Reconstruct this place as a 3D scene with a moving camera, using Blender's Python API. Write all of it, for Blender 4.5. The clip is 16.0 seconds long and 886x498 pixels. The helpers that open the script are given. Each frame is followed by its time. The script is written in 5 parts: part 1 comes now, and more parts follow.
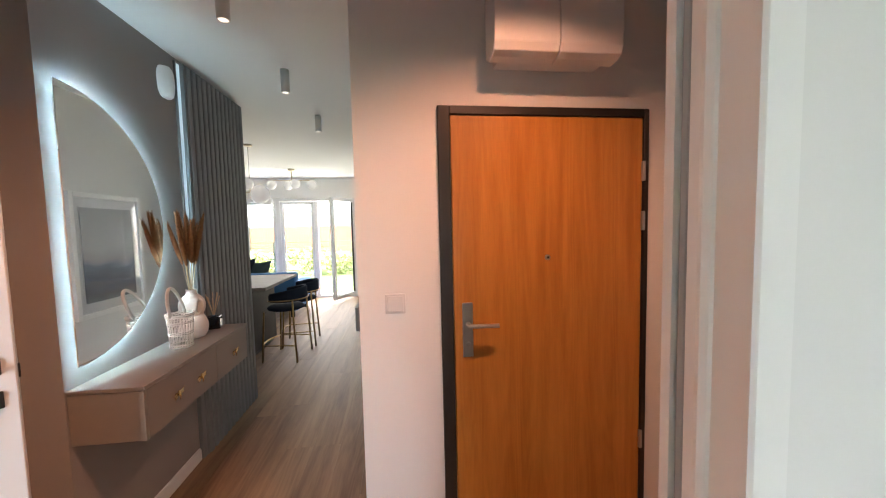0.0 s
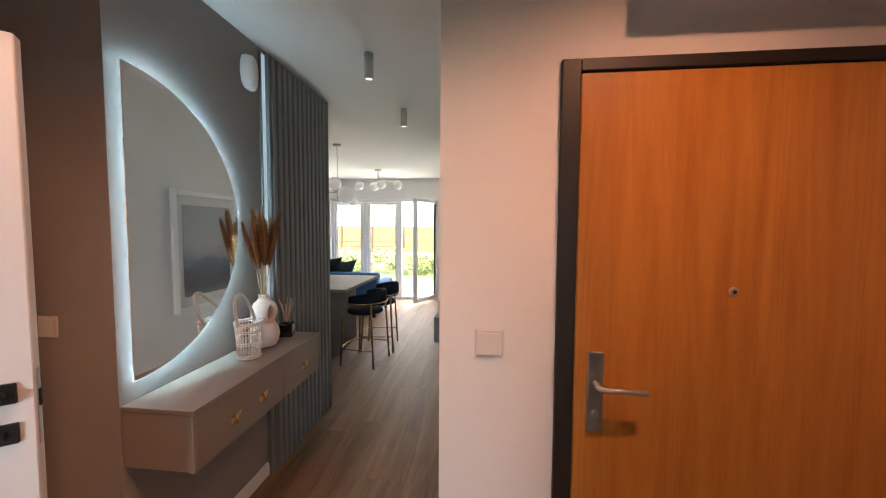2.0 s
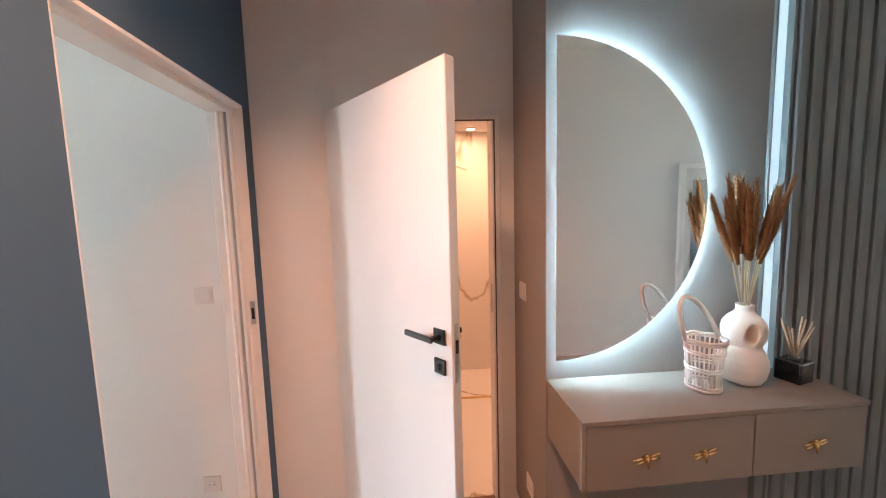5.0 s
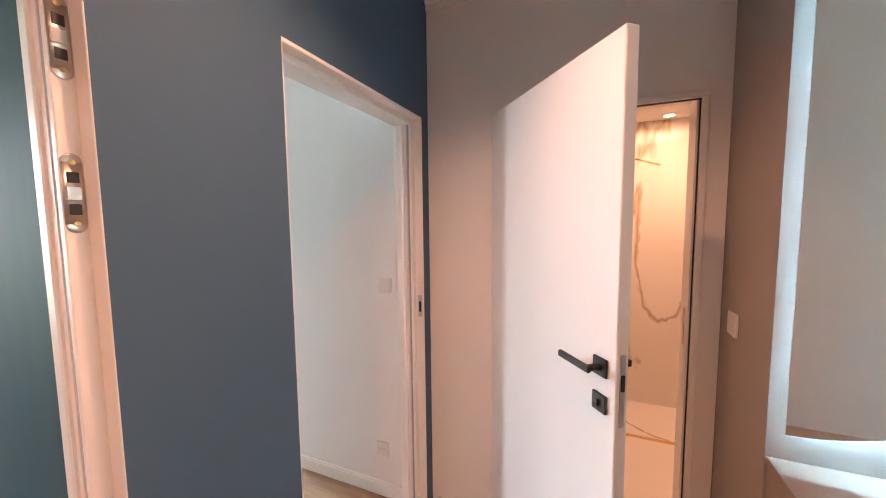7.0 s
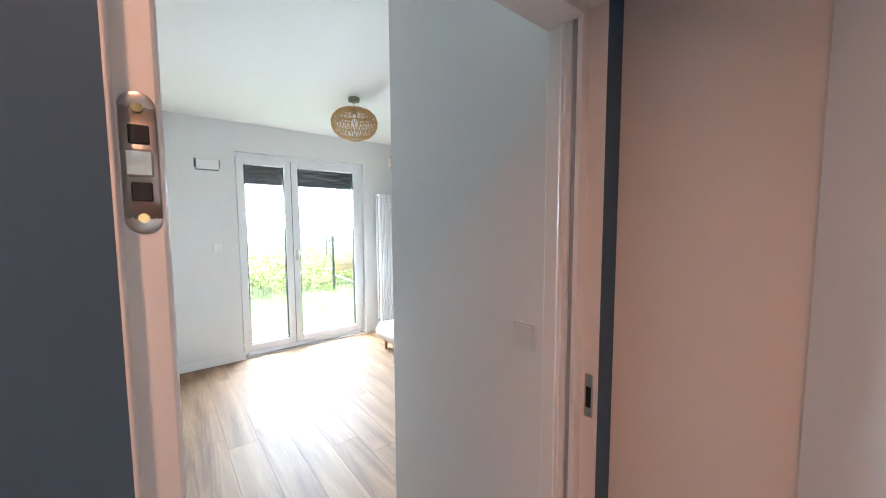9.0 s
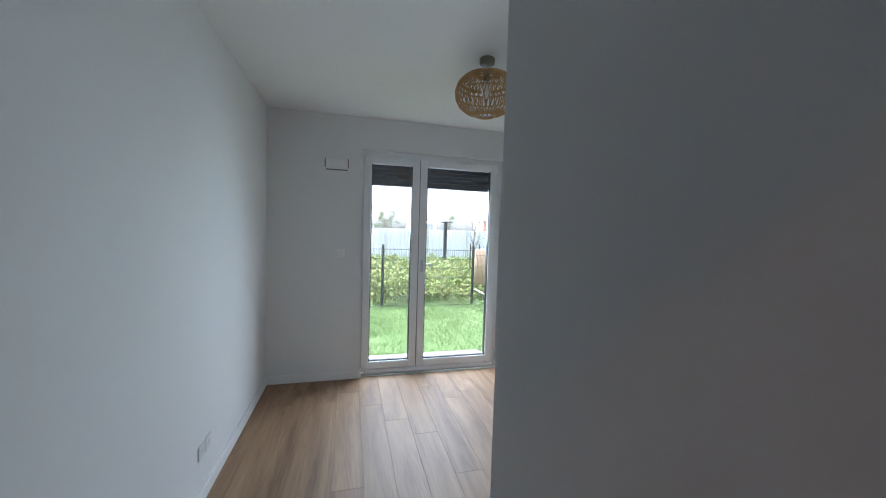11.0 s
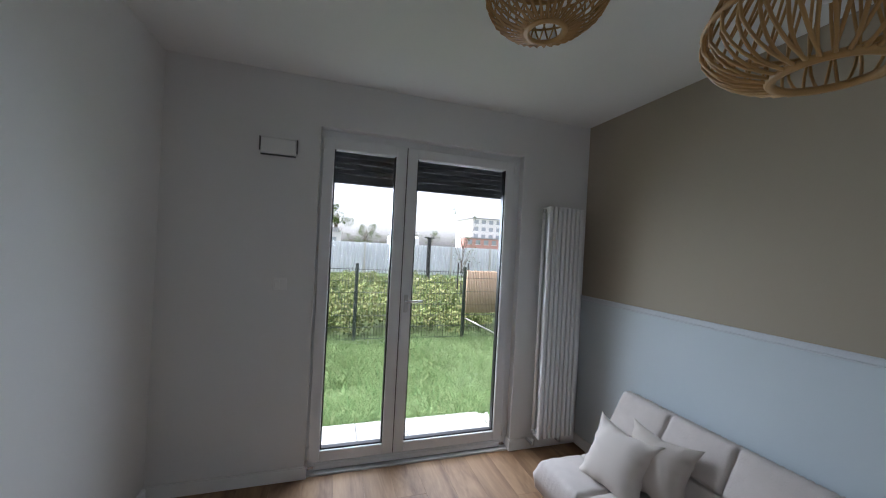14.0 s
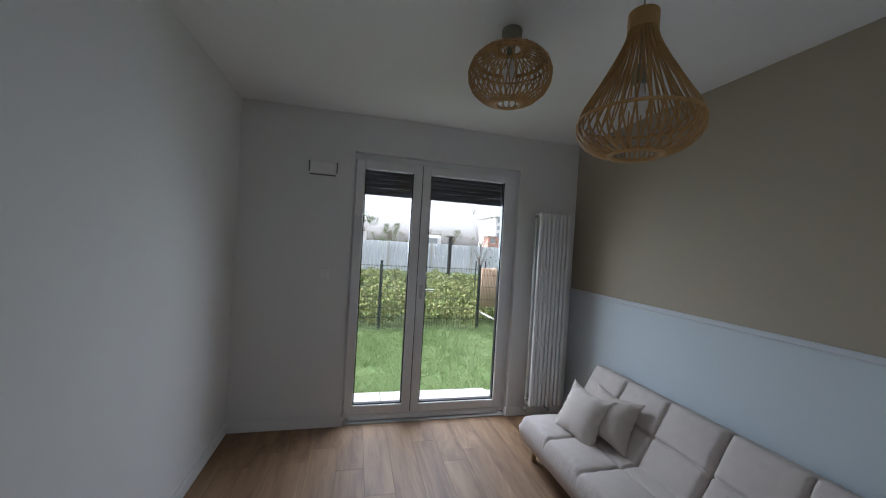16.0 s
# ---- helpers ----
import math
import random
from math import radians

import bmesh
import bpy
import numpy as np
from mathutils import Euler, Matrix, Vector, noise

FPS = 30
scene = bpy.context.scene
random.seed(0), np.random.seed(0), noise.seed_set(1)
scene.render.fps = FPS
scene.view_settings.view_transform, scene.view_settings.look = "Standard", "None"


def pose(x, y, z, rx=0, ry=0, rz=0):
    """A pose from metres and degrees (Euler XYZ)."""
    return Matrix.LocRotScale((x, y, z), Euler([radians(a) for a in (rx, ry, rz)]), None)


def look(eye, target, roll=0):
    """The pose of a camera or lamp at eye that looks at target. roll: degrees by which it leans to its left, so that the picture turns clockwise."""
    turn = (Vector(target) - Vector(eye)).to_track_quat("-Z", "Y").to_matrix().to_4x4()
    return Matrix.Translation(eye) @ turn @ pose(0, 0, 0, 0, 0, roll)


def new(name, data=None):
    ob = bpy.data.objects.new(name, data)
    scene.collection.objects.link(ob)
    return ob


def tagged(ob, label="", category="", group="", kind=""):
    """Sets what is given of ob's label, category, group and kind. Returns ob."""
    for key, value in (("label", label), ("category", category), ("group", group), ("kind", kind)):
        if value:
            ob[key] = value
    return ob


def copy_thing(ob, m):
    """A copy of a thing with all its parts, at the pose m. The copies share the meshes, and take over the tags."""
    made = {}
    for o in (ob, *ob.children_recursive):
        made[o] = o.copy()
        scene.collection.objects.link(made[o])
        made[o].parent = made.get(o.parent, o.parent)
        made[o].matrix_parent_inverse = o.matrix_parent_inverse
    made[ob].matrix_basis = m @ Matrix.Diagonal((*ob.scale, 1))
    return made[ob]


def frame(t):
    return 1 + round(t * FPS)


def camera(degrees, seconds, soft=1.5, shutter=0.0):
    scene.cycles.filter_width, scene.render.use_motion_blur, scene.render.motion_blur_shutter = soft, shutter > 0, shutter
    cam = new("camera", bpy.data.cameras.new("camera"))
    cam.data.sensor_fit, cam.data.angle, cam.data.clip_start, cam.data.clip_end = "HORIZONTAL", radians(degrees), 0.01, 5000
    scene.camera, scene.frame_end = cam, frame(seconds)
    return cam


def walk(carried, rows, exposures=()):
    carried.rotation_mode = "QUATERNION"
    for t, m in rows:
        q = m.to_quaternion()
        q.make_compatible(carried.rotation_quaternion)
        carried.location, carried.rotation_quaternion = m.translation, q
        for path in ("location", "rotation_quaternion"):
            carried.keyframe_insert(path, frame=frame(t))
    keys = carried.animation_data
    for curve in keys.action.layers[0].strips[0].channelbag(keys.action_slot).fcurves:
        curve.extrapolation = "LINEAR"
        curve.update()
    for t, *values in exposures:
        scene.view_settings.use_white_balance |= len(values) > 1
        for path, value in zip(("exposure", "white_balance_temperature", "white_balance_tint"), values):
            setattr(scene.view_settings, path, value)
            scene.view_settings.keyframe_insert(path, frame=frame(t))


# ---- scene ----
cam = camera(102.9, 16.0, soft=1.1)
PATH = [
    (0, (-0.001, -0.001, 1.556), (0.234, 1.981, 1.426), -1.3),
    (0.5, (-0.042, 0.161, 1.551), (0.316, 2.127, 1.46), -0.2),
    (1, (-0.066, 0.234, 1.562), (0.347, 2.189, 1.478), 0.4),
    (1.5, (-0.083, 0.296, 1.569), (0.072, 2.288, 1.467), 0.4),
    (2, (-0.06, 0.449, 1.578), (-0.276, 2.434, 1.465), 0.3),
    (2.5, (-0.072, 0.591, 1.591), (-0.752, 2.468, 1.463), -0.0),
    (3, (-0.13, 0.716, 1.568), (-1.238, 2.376, 1.432), -0.4),
    (3.5, (-0.189, 0.827, 1.582), (-1.667, 2.164, 1.419), -0.5),
    (4, (-0.195, 0.928, 1.564), (-1.944, 1.885, 1.404), -0.9),
    (4.5, (-0.152, 1.028, 1.568), (-2.066, 1.579, 1.388), -1.3),
    (5, (-0.094, 1.098, 1.564), (-2.078, 1.262, 1.374), -1.6),
    (5.2, (-0.079, 1.129, 1.571), (-2.069, 1.102, 1.378), -1.7),
    (7.5, (-0.307, 1.146, 1.574), (-2.081, 0.238, 1.414), -0.3),
    (8, (-0.54, 1.019, 1.572), (-2.21, -0.071, 1.413), -0.2),
    (8.5, (-0.779, 0.904, 1.57), (-2.287, -0.4, 1.417), -0.1),
    (9, (-0.955, 0.78, 1.568), (-2.201, -0.776, 1.414), -0.3),
    (9.5, (-1.116, 0.62, 1.547), (-2.092, -1.12, 1.405), 0.1),
    (10, (-1.226, 0.469, 1.565), (-1.943, -1.392, 1.421), 0.1),
    (10.2, (-1.3, 0.381, 1.541), (-1.922, -1.516, 1.408), 0.2),
    (12.3, (-1.689, -0.714, 1.552), (-2.159, -2.657, 1.48), 2.2),
    (12.5, (-1.702, -0.804, 1.566), (-2.199, -2.741, 1.499), 2.3),
    (13, (-1.717, -1.009, 1.576), (-2.271, -2.93, 1.526), 2.6),
    (13.5, (-1.754, -1.17, 1.577), (-2.338, -3.083, 1.555), 2.8),
    (14, (-1.732, -1.228, 1.587), (-2.337, -3.134, 1.582), 3.0),
    (14.5, (-1.747, -1.148, 1.588), (-2.335, -3.059, 1.598), 3.0),
    (15, (-1.758, -0.987, 1.588), (-2.31, -2.909, 1.609), 3.1),
    (15.5, (-1.717, -0.818, 1.582), (-2.219, -2.754, 1.611), 3.2),
    (16, (-1.68, -0.615, 1.597), (-2.159, -2.556, 1.578), 3.4),
]
# brightness of the clip's camera over the walk: seconds, stops
EXPOSURES = [(0, 4.5, 6500, 10), (0.6, 4.25, 6500, 11), (1.5, 4.1, 6600, 11), (2.5, 4.2, 6600, 11), (3.5, 4.7, 6400, 11), (4.0, 4.64, 6400, 11), (4.5, 4.9, 6350, 11), (5.2, 4.95, 6300, 10), (7.5, 4.76, 6200, 10), (8.5, 4.36, 6000, 10), (9.0, 4.12, 5850, 9), (9.5, 3.55, 5600, 8), (10.2, 2.9, 5550, 8), (12.3, 2.1, 5900, 14), (13.5, 1.76, 5950, 15), (16, 1.46, 6000, 15)]
walk(cam, [(t, look(eye, target, roll)) for t, eye, target, roll in PATH], EXPOSURES)

# ---- world, sun, large lights ----
world = bpy.data.worlds.new("world")
scene.world = world
world.use_nodes = True
_n, _l = world.node_tree.nodes, world.node_tree.links
_sky = _n.new("ShaderNodeTexSky")
_sky.sky_type, _sky.sun_disc = "NISHITA", False
_sky.sun_elevation, _sky.sun_rotation = radians(55), radians(95)
_sky.air_density, _sky.dust_density = 1.0, 3.0
_bg = _n["Background"]
_hsv = _n.new("ShaderNodeHueSaturation")
_hsv.inputs["Saturation"].default_value = 0.25
_l.new(_sky.outputs[0], _hsv.inputs["Color"])
_l.new(_hsv.outputs[0], _bg.inputs[0])
_bg.inputs[1].default_value = 0.15


def lamp(name, kind, m, energy, colour, **settings):
    data = bpy.data.lights.new(name, kind)
    data.energy, data.color = energy, colour
    for key, value in settings.items():
        setattr(data, key, value)
    made = new(name, data)
    made.matrix_world = m
    return made


sun = lamp("sun", "SUN", look((0, 0, 10), (-6.5, 0.6, 0)), 2.6, (1, 0.96, 0.9), angle=radians(12))
WARM, COOL, DAY = (1.0, 0.44, 0.25), (0.55, 0.86, 1.0), (0.79, 0.91, 1.0)
lamp("daylight_bedroom", "AREA", look((-2.38, -4.65, 2.0), (-2.38, -2.75, 0.57)), 30, DAY, shape="RECTANGLE", size=1.6, size_y=1.45)
lamp("daylight_living", "AREA", look((-2.2, 8.3, 1.2), (-2.2, 0, 0.6)), 5.9, (1.0, 0.93, 0.86), shape="RECTANGLE", size=2.4, size_y=2.1)
lamp("daylight_study", "AREA", look((0.6, -3.30, 1.6), (0.5, 0, 1.2)), 0.62, DAY, shape="RECTANGLE", size=1.15, size_y=1.35)
lamp("spot_hall_west", "SPOT", look((-0.775, 0.9, 2.52), (-0.775, 0.9, 0)), 5.5, WARM, spot_size=radians(142), spot_blend=1.0, shadow_soft_size=0.03)
lamp("spot_hall_east", "SPOT", look((0.45, 0.9, 2.52), (0.45, 0.9, 0)), 7.0, WARM, spot_size=radians(150), spot_blend=1.0, shadow_soft_size=0.03)
lamp("lamp_bathroom", "AREA", look((-2.9, 1.6, 2.325), (-2.9, 1.6, 0)), 0.8, (1, 0.47, 0.27), shape="SQUARE", size=0.5)

# ---- materials ----


def mat(name, colour, rough=0.6, metal=0.0, vary=0.0, scale=6.0, bump=0.0, bscale=80.0, emit=None, spread=None, spec=0.5, stretch=(1, 1, 1), random=0.0):
    """A plain surface with two scales of variation: broad tone and fine relief."""
    m = bpy.data.materials.new(name)
    m.use_nodes = True
    n, l = m.node_tree.nodes, m.node_tree.links
    p = n["Principled BSDF"]
    p.inputs["Base Color"].default_value = (*colour, 1)
    p.inputs["Roughness"].default_value = rough
    p.inputs["Metallic"].default_value = metal
    p.inputs["Specular IOR Level"].default_value = spec
    co = n.new("ShaderNodeTexCoord")
    mp = n.new("ShaderNodeMapping")
    mp.inputs["Scale"].default_value = stretch
    l.new(co.outputs["Object"], mp.inputs[0])
    if vary or random:
        no = n.new("ShaderNodeTexNoise")
        no.inputs["Scale"].default_value, no.inputs["Detail"].default_value = scale, 6
        l.new(mp.outputs[0], no.inputs["Vector"])
        mr = n.new("ShaderNodeMapRange")
        mr.inputs["To Min"].default_value, mr.inputs["To Max"].default_value = 1 - vary, 1 + vary
        l.new(no.outputs[0], mr.inputs[0])
        tone = mr.outputs[0]
        if random:
            oi = n.new("ShaderNodeObjectInfo")
            r = n.new("ShaderNodeMapRange")
            r.inputs["To Min"].default_value, r.inputs["To Max"].default_value = 1 - random, 1 + random
            l.new(oi.outputs["Random"], r.inputs[0])
            x = n.new("ShaderNodeMath")
            x.operation = "MULTIPLY"
            l.new(tone, x.inputs[0]), l.new(r.outputs[0], x.inputs[1])
            tone = x.outputs[0]
        mx = n.new("ShaderNodeVectorMath")
        mx.operation = "SCALE"
        mx.inputs[0].default_value = colour
        l.new(tone, mx.inputs["Scale"])
        l.new(mx.outputs[0], p.inputs["Base Color"])
        rr = n.new("ShaderNodeMapRange")
        rr.inputs["To Min"].default_value, rr.inputs["To Max"].default_value = rough * 0.85, min(1, rough * 1.15)
        l.new(no.outputs[0], rr.inputs[0])
        l.new(rr.outputs[0], p.inputs["Roughness"])
    if bump:
        b = n.new("ShaderNodeTexNoise")
        b.inputs["Scale"].default_value, b.inputs["Detail"].default_value = bscale, 4
        l.new(mp.outputs[0], b.inputs["Vector"])
        bp = n.new("ShaderNodeBump")
        bp.inputs["Strength"].default_value, bp.inputs["Distance"].default_value = bump, 0.004
        l.new(b.outputs[0], bp.inputs["Height"])
        l.new(bp.outputs[0], p.inputs["Normal"])
    if emit:
        p.inputs["Emission Color"].default_value = (*emit[0], 1)
        p.inputs["Emission Strength"].default_value = emit[1]
    return m


def wood(name, dark, light, rough=0.4, axis="Y", scale=1.0, random=0.0, figure=0.035):
    """Timber with long grain along one axis, fine pores and a few cathedral bands."""
    m = bpy.data.materials.new(name)
    m.use_nodes = True
    n, l = m.node_tree.nodes, m.node_tree.links
    p = n["Principled BSDF"]
    co = n.new("ShaderNodeTexCoord")
    mp = n.new("ShaderNodeMapping")
    s = [9 * scale] * 3
    s["XYZ".index(axis)] = 0.7 * scale
    mp.inputs["Scale"].default_value = s
    vec = co.outputs["Object"]
    oi = n.new("ShaderNodeObjectInfo")
    ad = n.new("ShaderNodeVectorMath")
    ad.operation = "MULTIPLY_ADD"
    cb = n.new("ShaderNodeCombineXYZ")
    for i in range(3):
        l.new(oi.outputs["Random"], cb.inputs[i])
    l.new(cb.outputs[0], ad.inputs[0])
    ad.inputs[1].default_value = (37, 53, 71)
    l.new(vec, ad.inputs[2])
    l.new(ad.outputs[0], mp.inputs[0])
    a = n.new("ShaderNodeTexNoise")
    a.inputs["Scale"].default_value, a.inputs["Detail"].default_value, a.inputs["Distortion"].default_value = 1.0, 8, 0.6
    l.new(mp.outputs[0], a.inputs["Vector"])
    f = n.new("ShaderNodeTexNoise")
    f.inputs["Scale"].default_value, f.inputs["Detail"].default_value = 11.0, 3
    l.new(mp.outputs[0], f.inputs["Vector"])
    mixf = n.new("ShaderNodeMath")
    mixf.operation = "MULTIPLY_ADD"
    l.new(f.outputs[0], mixf.inputs[0])
    mixf.inputs[1].default_value = 0.25
    l.new(a.outputs[0], mixf.inputs[2])
    rings = n.new("ShaderNodeTexNoise")
    rings.inputs["Scale"].default_value, rings.inputs["Detail"].default_value, rings.inputs["Distortion"].default_value = 0.55, 1.2, 0.3
    l.new(mp.outputs[0], rings.inputs["Vector"])
    wave = n.new("ShaderNodeMath")
    wave.operation = "MULTIPLY"
    wave.inputs[1].default_value = 75
    l.new(rings.outputs[0], wave.inputs[0])
    sine = n.new("ShaderNodeMath")
    sine.operation = "SINE"
    l.new(wave.outputs[0], sine.inputs[0])
    lines = n.new("ShaderNodeMath")
    lines.operation = "MULTIPLY_ADD"
    lines.inputs[1].default_value = figure
    l.new(sine.outputs[0], lines.inputs[0])
    l.new(mixf.outputs[0], lines.inputs[2])
    last = lines.outputs[0]
    if random:
        r = n.new("ShaderNodeMath")
        r.operation = "MULTIPLY_ADD"
        l.new(oi.outputs["Random"], r.inputs[0])
        r.inputs[1].default_value = random
        l.new(last, r.inputs[2])
        last = r.outputs[0]
    cr = n.new("ShaderNodeValToRGB")
    cr.color_ramp.elements[0].position, cr.color_ramp.elements[0].color = 0.42, (*dark, 1)
    cr.color_ramp.elements[1].position, cr.color_ramp.elements[1].color = 0.86 + random * 0.5, (*light, 1)
    l.new(last, cr.inputs[0])
    l.new(cr.outputs[0], p.inputs["Base Color"])
    p.inputs["Roughness"].default_value = rough
    bp = n.new("ShaderNodeBump")
    bp.inputs["Strength"].default_value, bp.inputs["Distance"].default_value = 0.12, 0.002
    l.new(mixf.outputs[0], bp.inputs["Height"])
    l.new(bp.outputs[0], p.inputs["Normal"])
    return m


def marble(name):
    m = bpy.data.materials.new(name)
    m.use_nodes = True
    n, l = m.node_tree.nodes, m.node_tree.links
    p = n["Principled BSDF"]
    co = n.new("ShaderNodeTexCoord")
    mp = n.new("ShaderNodeMapping")
    mp.inputs["Rotation"].default_value = (0.5, 0.3, 0.6)
    mp.inputs["Scale"].default_value = (1.9, 1.5, 0.6)
    l.new(co.outputs["Object"], mp.inputs[0])
    w = n.new("ShaderNodeTexNoise")
    w.inputs["Scale"].default_value, w.inputs["Detail"].default_value, w.inputs["Distortion"].default_value = 0.9, 5, 0.35
    l.new(mp.outputs[0], w.inputs["Vector"])
    d = n.new("ShaderNodeMath")
    d.operation = "SUBTRACT"
    d.inputs[1].default_value = 0.5
    l.new(w.outputs[0], d.inputs[0])
    ab = n.new("ShaderNodeMath")
    ab.operation = "ABSOLUTE"
    l.new(d.outputs[0], ab.inputs[0])
    cr = n.new("ShaderNodeValToRGB")
    e = cr.color_ramp.elements
    e[0].position, e[0].color = 0.0, (0.46, 0.36, 0.24, 1)
    e[1].position, e[1].color = 0.016, (0.80, 0.77, 0.72, 1)
    l.new(ab.outputs[0], cr.inputs[0])
    l.new(cr.outputs[0], p.inputs["Base Color"])
    p.inputs["Roughness"].default_value = 0.15
    return m


def glass(name, tint=(1, 1, 1)):
    """Thin pane: clear, with a surface gloss driven by the viewing angle."""
    m = bpy.data.materials.new(name)
    m.use_nodes = True
    n, l = m.node_tree.nodes, m.node_tree.links
    n.remove(n["Principled BSDF"])
    t = n.new("ShaderNodeBsdfTransparent")
    t.inputs[0].default_value = (*tint, 1)
    g = n.new("ShaderNodeBsdfGlossy")
    g.inputs["Roughness"].default_value = 0.02
    lw = n.new("ShaderNodeLayerWeight")
    pw = n.new("ShaderNodeMath")
    pw.operation = "POWER"
    pw.inputs[1].default_value = 4.0
    l.new(lw.outputs["Facing"], pw.inputs[0])
    fr = n.new("ShaderNodeMath")
    fr.operation = "MULTIPLY_ADD"
    fr.inputs[1].default_value, fr.inputs[2].default_value = 0.55, 0.035
    l.new(pw.outputs[0], fr.inputs[0])
    mx = n.new("ShaderNodeMixShader")
    l.new(fr.outputs[0], mx.inputs[0]), l.new(t.outputs[0], mx.inputs[1]), l.new(g.outputs[0], mx.inputs[2])
    l.new(mx.outputs[0], n["Material Output"].inputs[0])
    return m


WHITE = mat("white_wall_paint", (0.76, 0.76, 0.75), 0.75, vary=0.02, scale=2, bump=0.06, bscale=160, spec=0.15)
CEILING = mat("ceiling_paint", (0.8, 0.8, 0.79), 0.85, vary=0.015, scale=2, bump=0.05, bscale=120, spec=0.15)
BLUE = mat("slate_blue_wall_paint", (0.068, 0.128, 0.196), 0.6, vary=0.03, scale=2, bump=0.06, bscale=160, spec=0.15)
GREY = mat("grey_wall_paint", (0.295, 0.272, 0.262), 0.6, vary=0.03, scale=2, bump=0.06, bscale=160, spec=0.15)
BEIGE = mat("taupe_wall_paint", (0.405, 0.352, 0.272), 0.75, vary=0.02, scale=2, bump=0.06, bscale=160, spec=0.15)
PALE = mat("pale_blue_grey_wall_paint", (0.60, 0.66, 0.69), 0.75, vary=0.02, scale=2, bump=0.06, bscale=160, spec=0.15)
DOORWHITE = mat("white_satin_door", (0.72, 0.72, 0.72), 0.6, vary=0.02, scale=3, spec=0.25)
TRIM = mat("white_lacquer", (0.8, 0.8, 0.79), 0.35, vary=0.02, scale=3)
SLAT = mat("grey_slat_paint", (0.19, 0.20, 0.205), 0.5, vary=0.04, scale=3, bump=0.05)
PLANK = wood("oak_plank", (0.142, 0.072, 0.034), (0.335, 0.207, 0.112), 0.56, "Y", 1.0, random=0.08)
DOORWOOD = wood("golden_oak_veneer", (0.40, 0.158, 0.029), (0.575, 0.258, 0.056), 0.36, "Z", 1.5, figure=0.045)
DARK = mat("dark_bronze_steel", (0.017, 0.014, 0.012), 0.45, vary=0.1)
MIRROR = mat("mirror_silver", (0.93, 0.94, 0.94), 0.01, 1.0)
STEEL = mat("brushed_steel", (0.55, 0.54, 0.52), 0.32, 1.0, vary=0.05, scale=30)
GOLD = mat("polished_gold", (0.83, 0.58, 0.26), 0.2, 1.0, vary=0.04, scale=12)
BLACK = mat("matt_black_metal", (0.012, 0.012, 0.013), 0.4, vary=0.1)
LED = mat("led_diffuser", (0.9, 0.95, 1), 0.5, emit=(COOL, 0.024))
GLOW = mat("led_strip_light", (0.9, 0.95, 1), 0.5, emit=(COOL, 12.0))
SIDEGLOW = mat("dim_led_strip_light", (0.9, 0.95, 1), 0.5, emit=(COOL, 3.5))
GREIGE = mat("greige_laminate", (0.235, 0.205, 0.18), 0.42, vary=0.03, scale=5, bump=0.03)
TEAL = mat("dark_teal_door_lacquer", (0.020, 0.060, 0.084), 0.62, vary=0.14, scale=14, bump=0.06, bscale=60, stretch=(1, 1, 0.08), spec=0.3)
SWITCH = mat("light_grey_switch_plastic", (0.67, 0.66, 0.65), 0.35, vary=0.01)
PLASTIC = mat("white_plastic", (0.82, 0.82, 0.81), 0.35, vary=0.01)
PANE = glass("window_glass")
MARBLE = marble("veined_marble_tile")
# the seal's bluish grey carries the shade of the door groove
SEAL = mat("groove_shade_seal", (0.34, 0.37, 0.40), 0.7, vary=0.05)
UPVC = mat("white_window_profile", (0.80, 0.81, 0.82), 0.3, vary=0.02)

# ---- geometry helpers ----


def box(x0, x1, y0, y1, z0, z1, bev=0.0, bm=None, seg=1):
    """A block, with bevelled edges where bev is given; added to bm if there is one."""
    b = bmesh.new()
    bmesh.ops.create_cube(b, size=1)
    for v in b.verts:
        v.co = Vector(((x0 + x1) / 2 + v.co.x * abs(x1 - x0), (y0 + y1) / 2 + v.co.y * abs(y1 - y0), (z0 + z1) / 2 + v.co.z * abs(z1 - z0)))
    if bev:
        bmesh.ops.bevel(b, geom=b.edges[:], offset=bev, segments=seg, affect="EDGES", profile=0.5)
    return merge(bm, b)


def merge(bm, b):
    if bm is None:
        return b
    me = bpy.data.meshes.new("tmp")
    b.to_mesh(me)
    b.free()
    bm.from_mesh(me)
    bpy.data.meshes.remove(me)
    return bm


def moved(bm, m):
    bmesh.ops.transform(bm, matrix=m, verts=bm.verts)
    return bm


def lathe(profile, seg=24, bm=None, centre=(0, 0, 0)):
    """A turned shape from (radius, height) pairs."""
    b = bmesh.new()
    rings = []
    for r, z in profile:
        rings.append([b.verts.new((centre[0] + max(r, 1e-5) * math.cos(2 * math.pi * i / seg), centre[1] + max(r, 1e-5) * math.sin(2 * math.pi * i / seg), centre[2] + z)) for i in range(seg)])
    for p, q in zip(rings, rings[1:]):
        for i in range(seg):
            b.faces.new((p[i], p[(i + 1) % seg], q[(i + 1) % seg], q[i]))
    for f in b.faces:
        f.smooth = True
    b.faces.new(list(reversed(rings[0]))), b.faces.new(rings[-1])
    bmesh.ops.recalc_face_normals(b, faces=b.faces)
    return merge(bm, b)


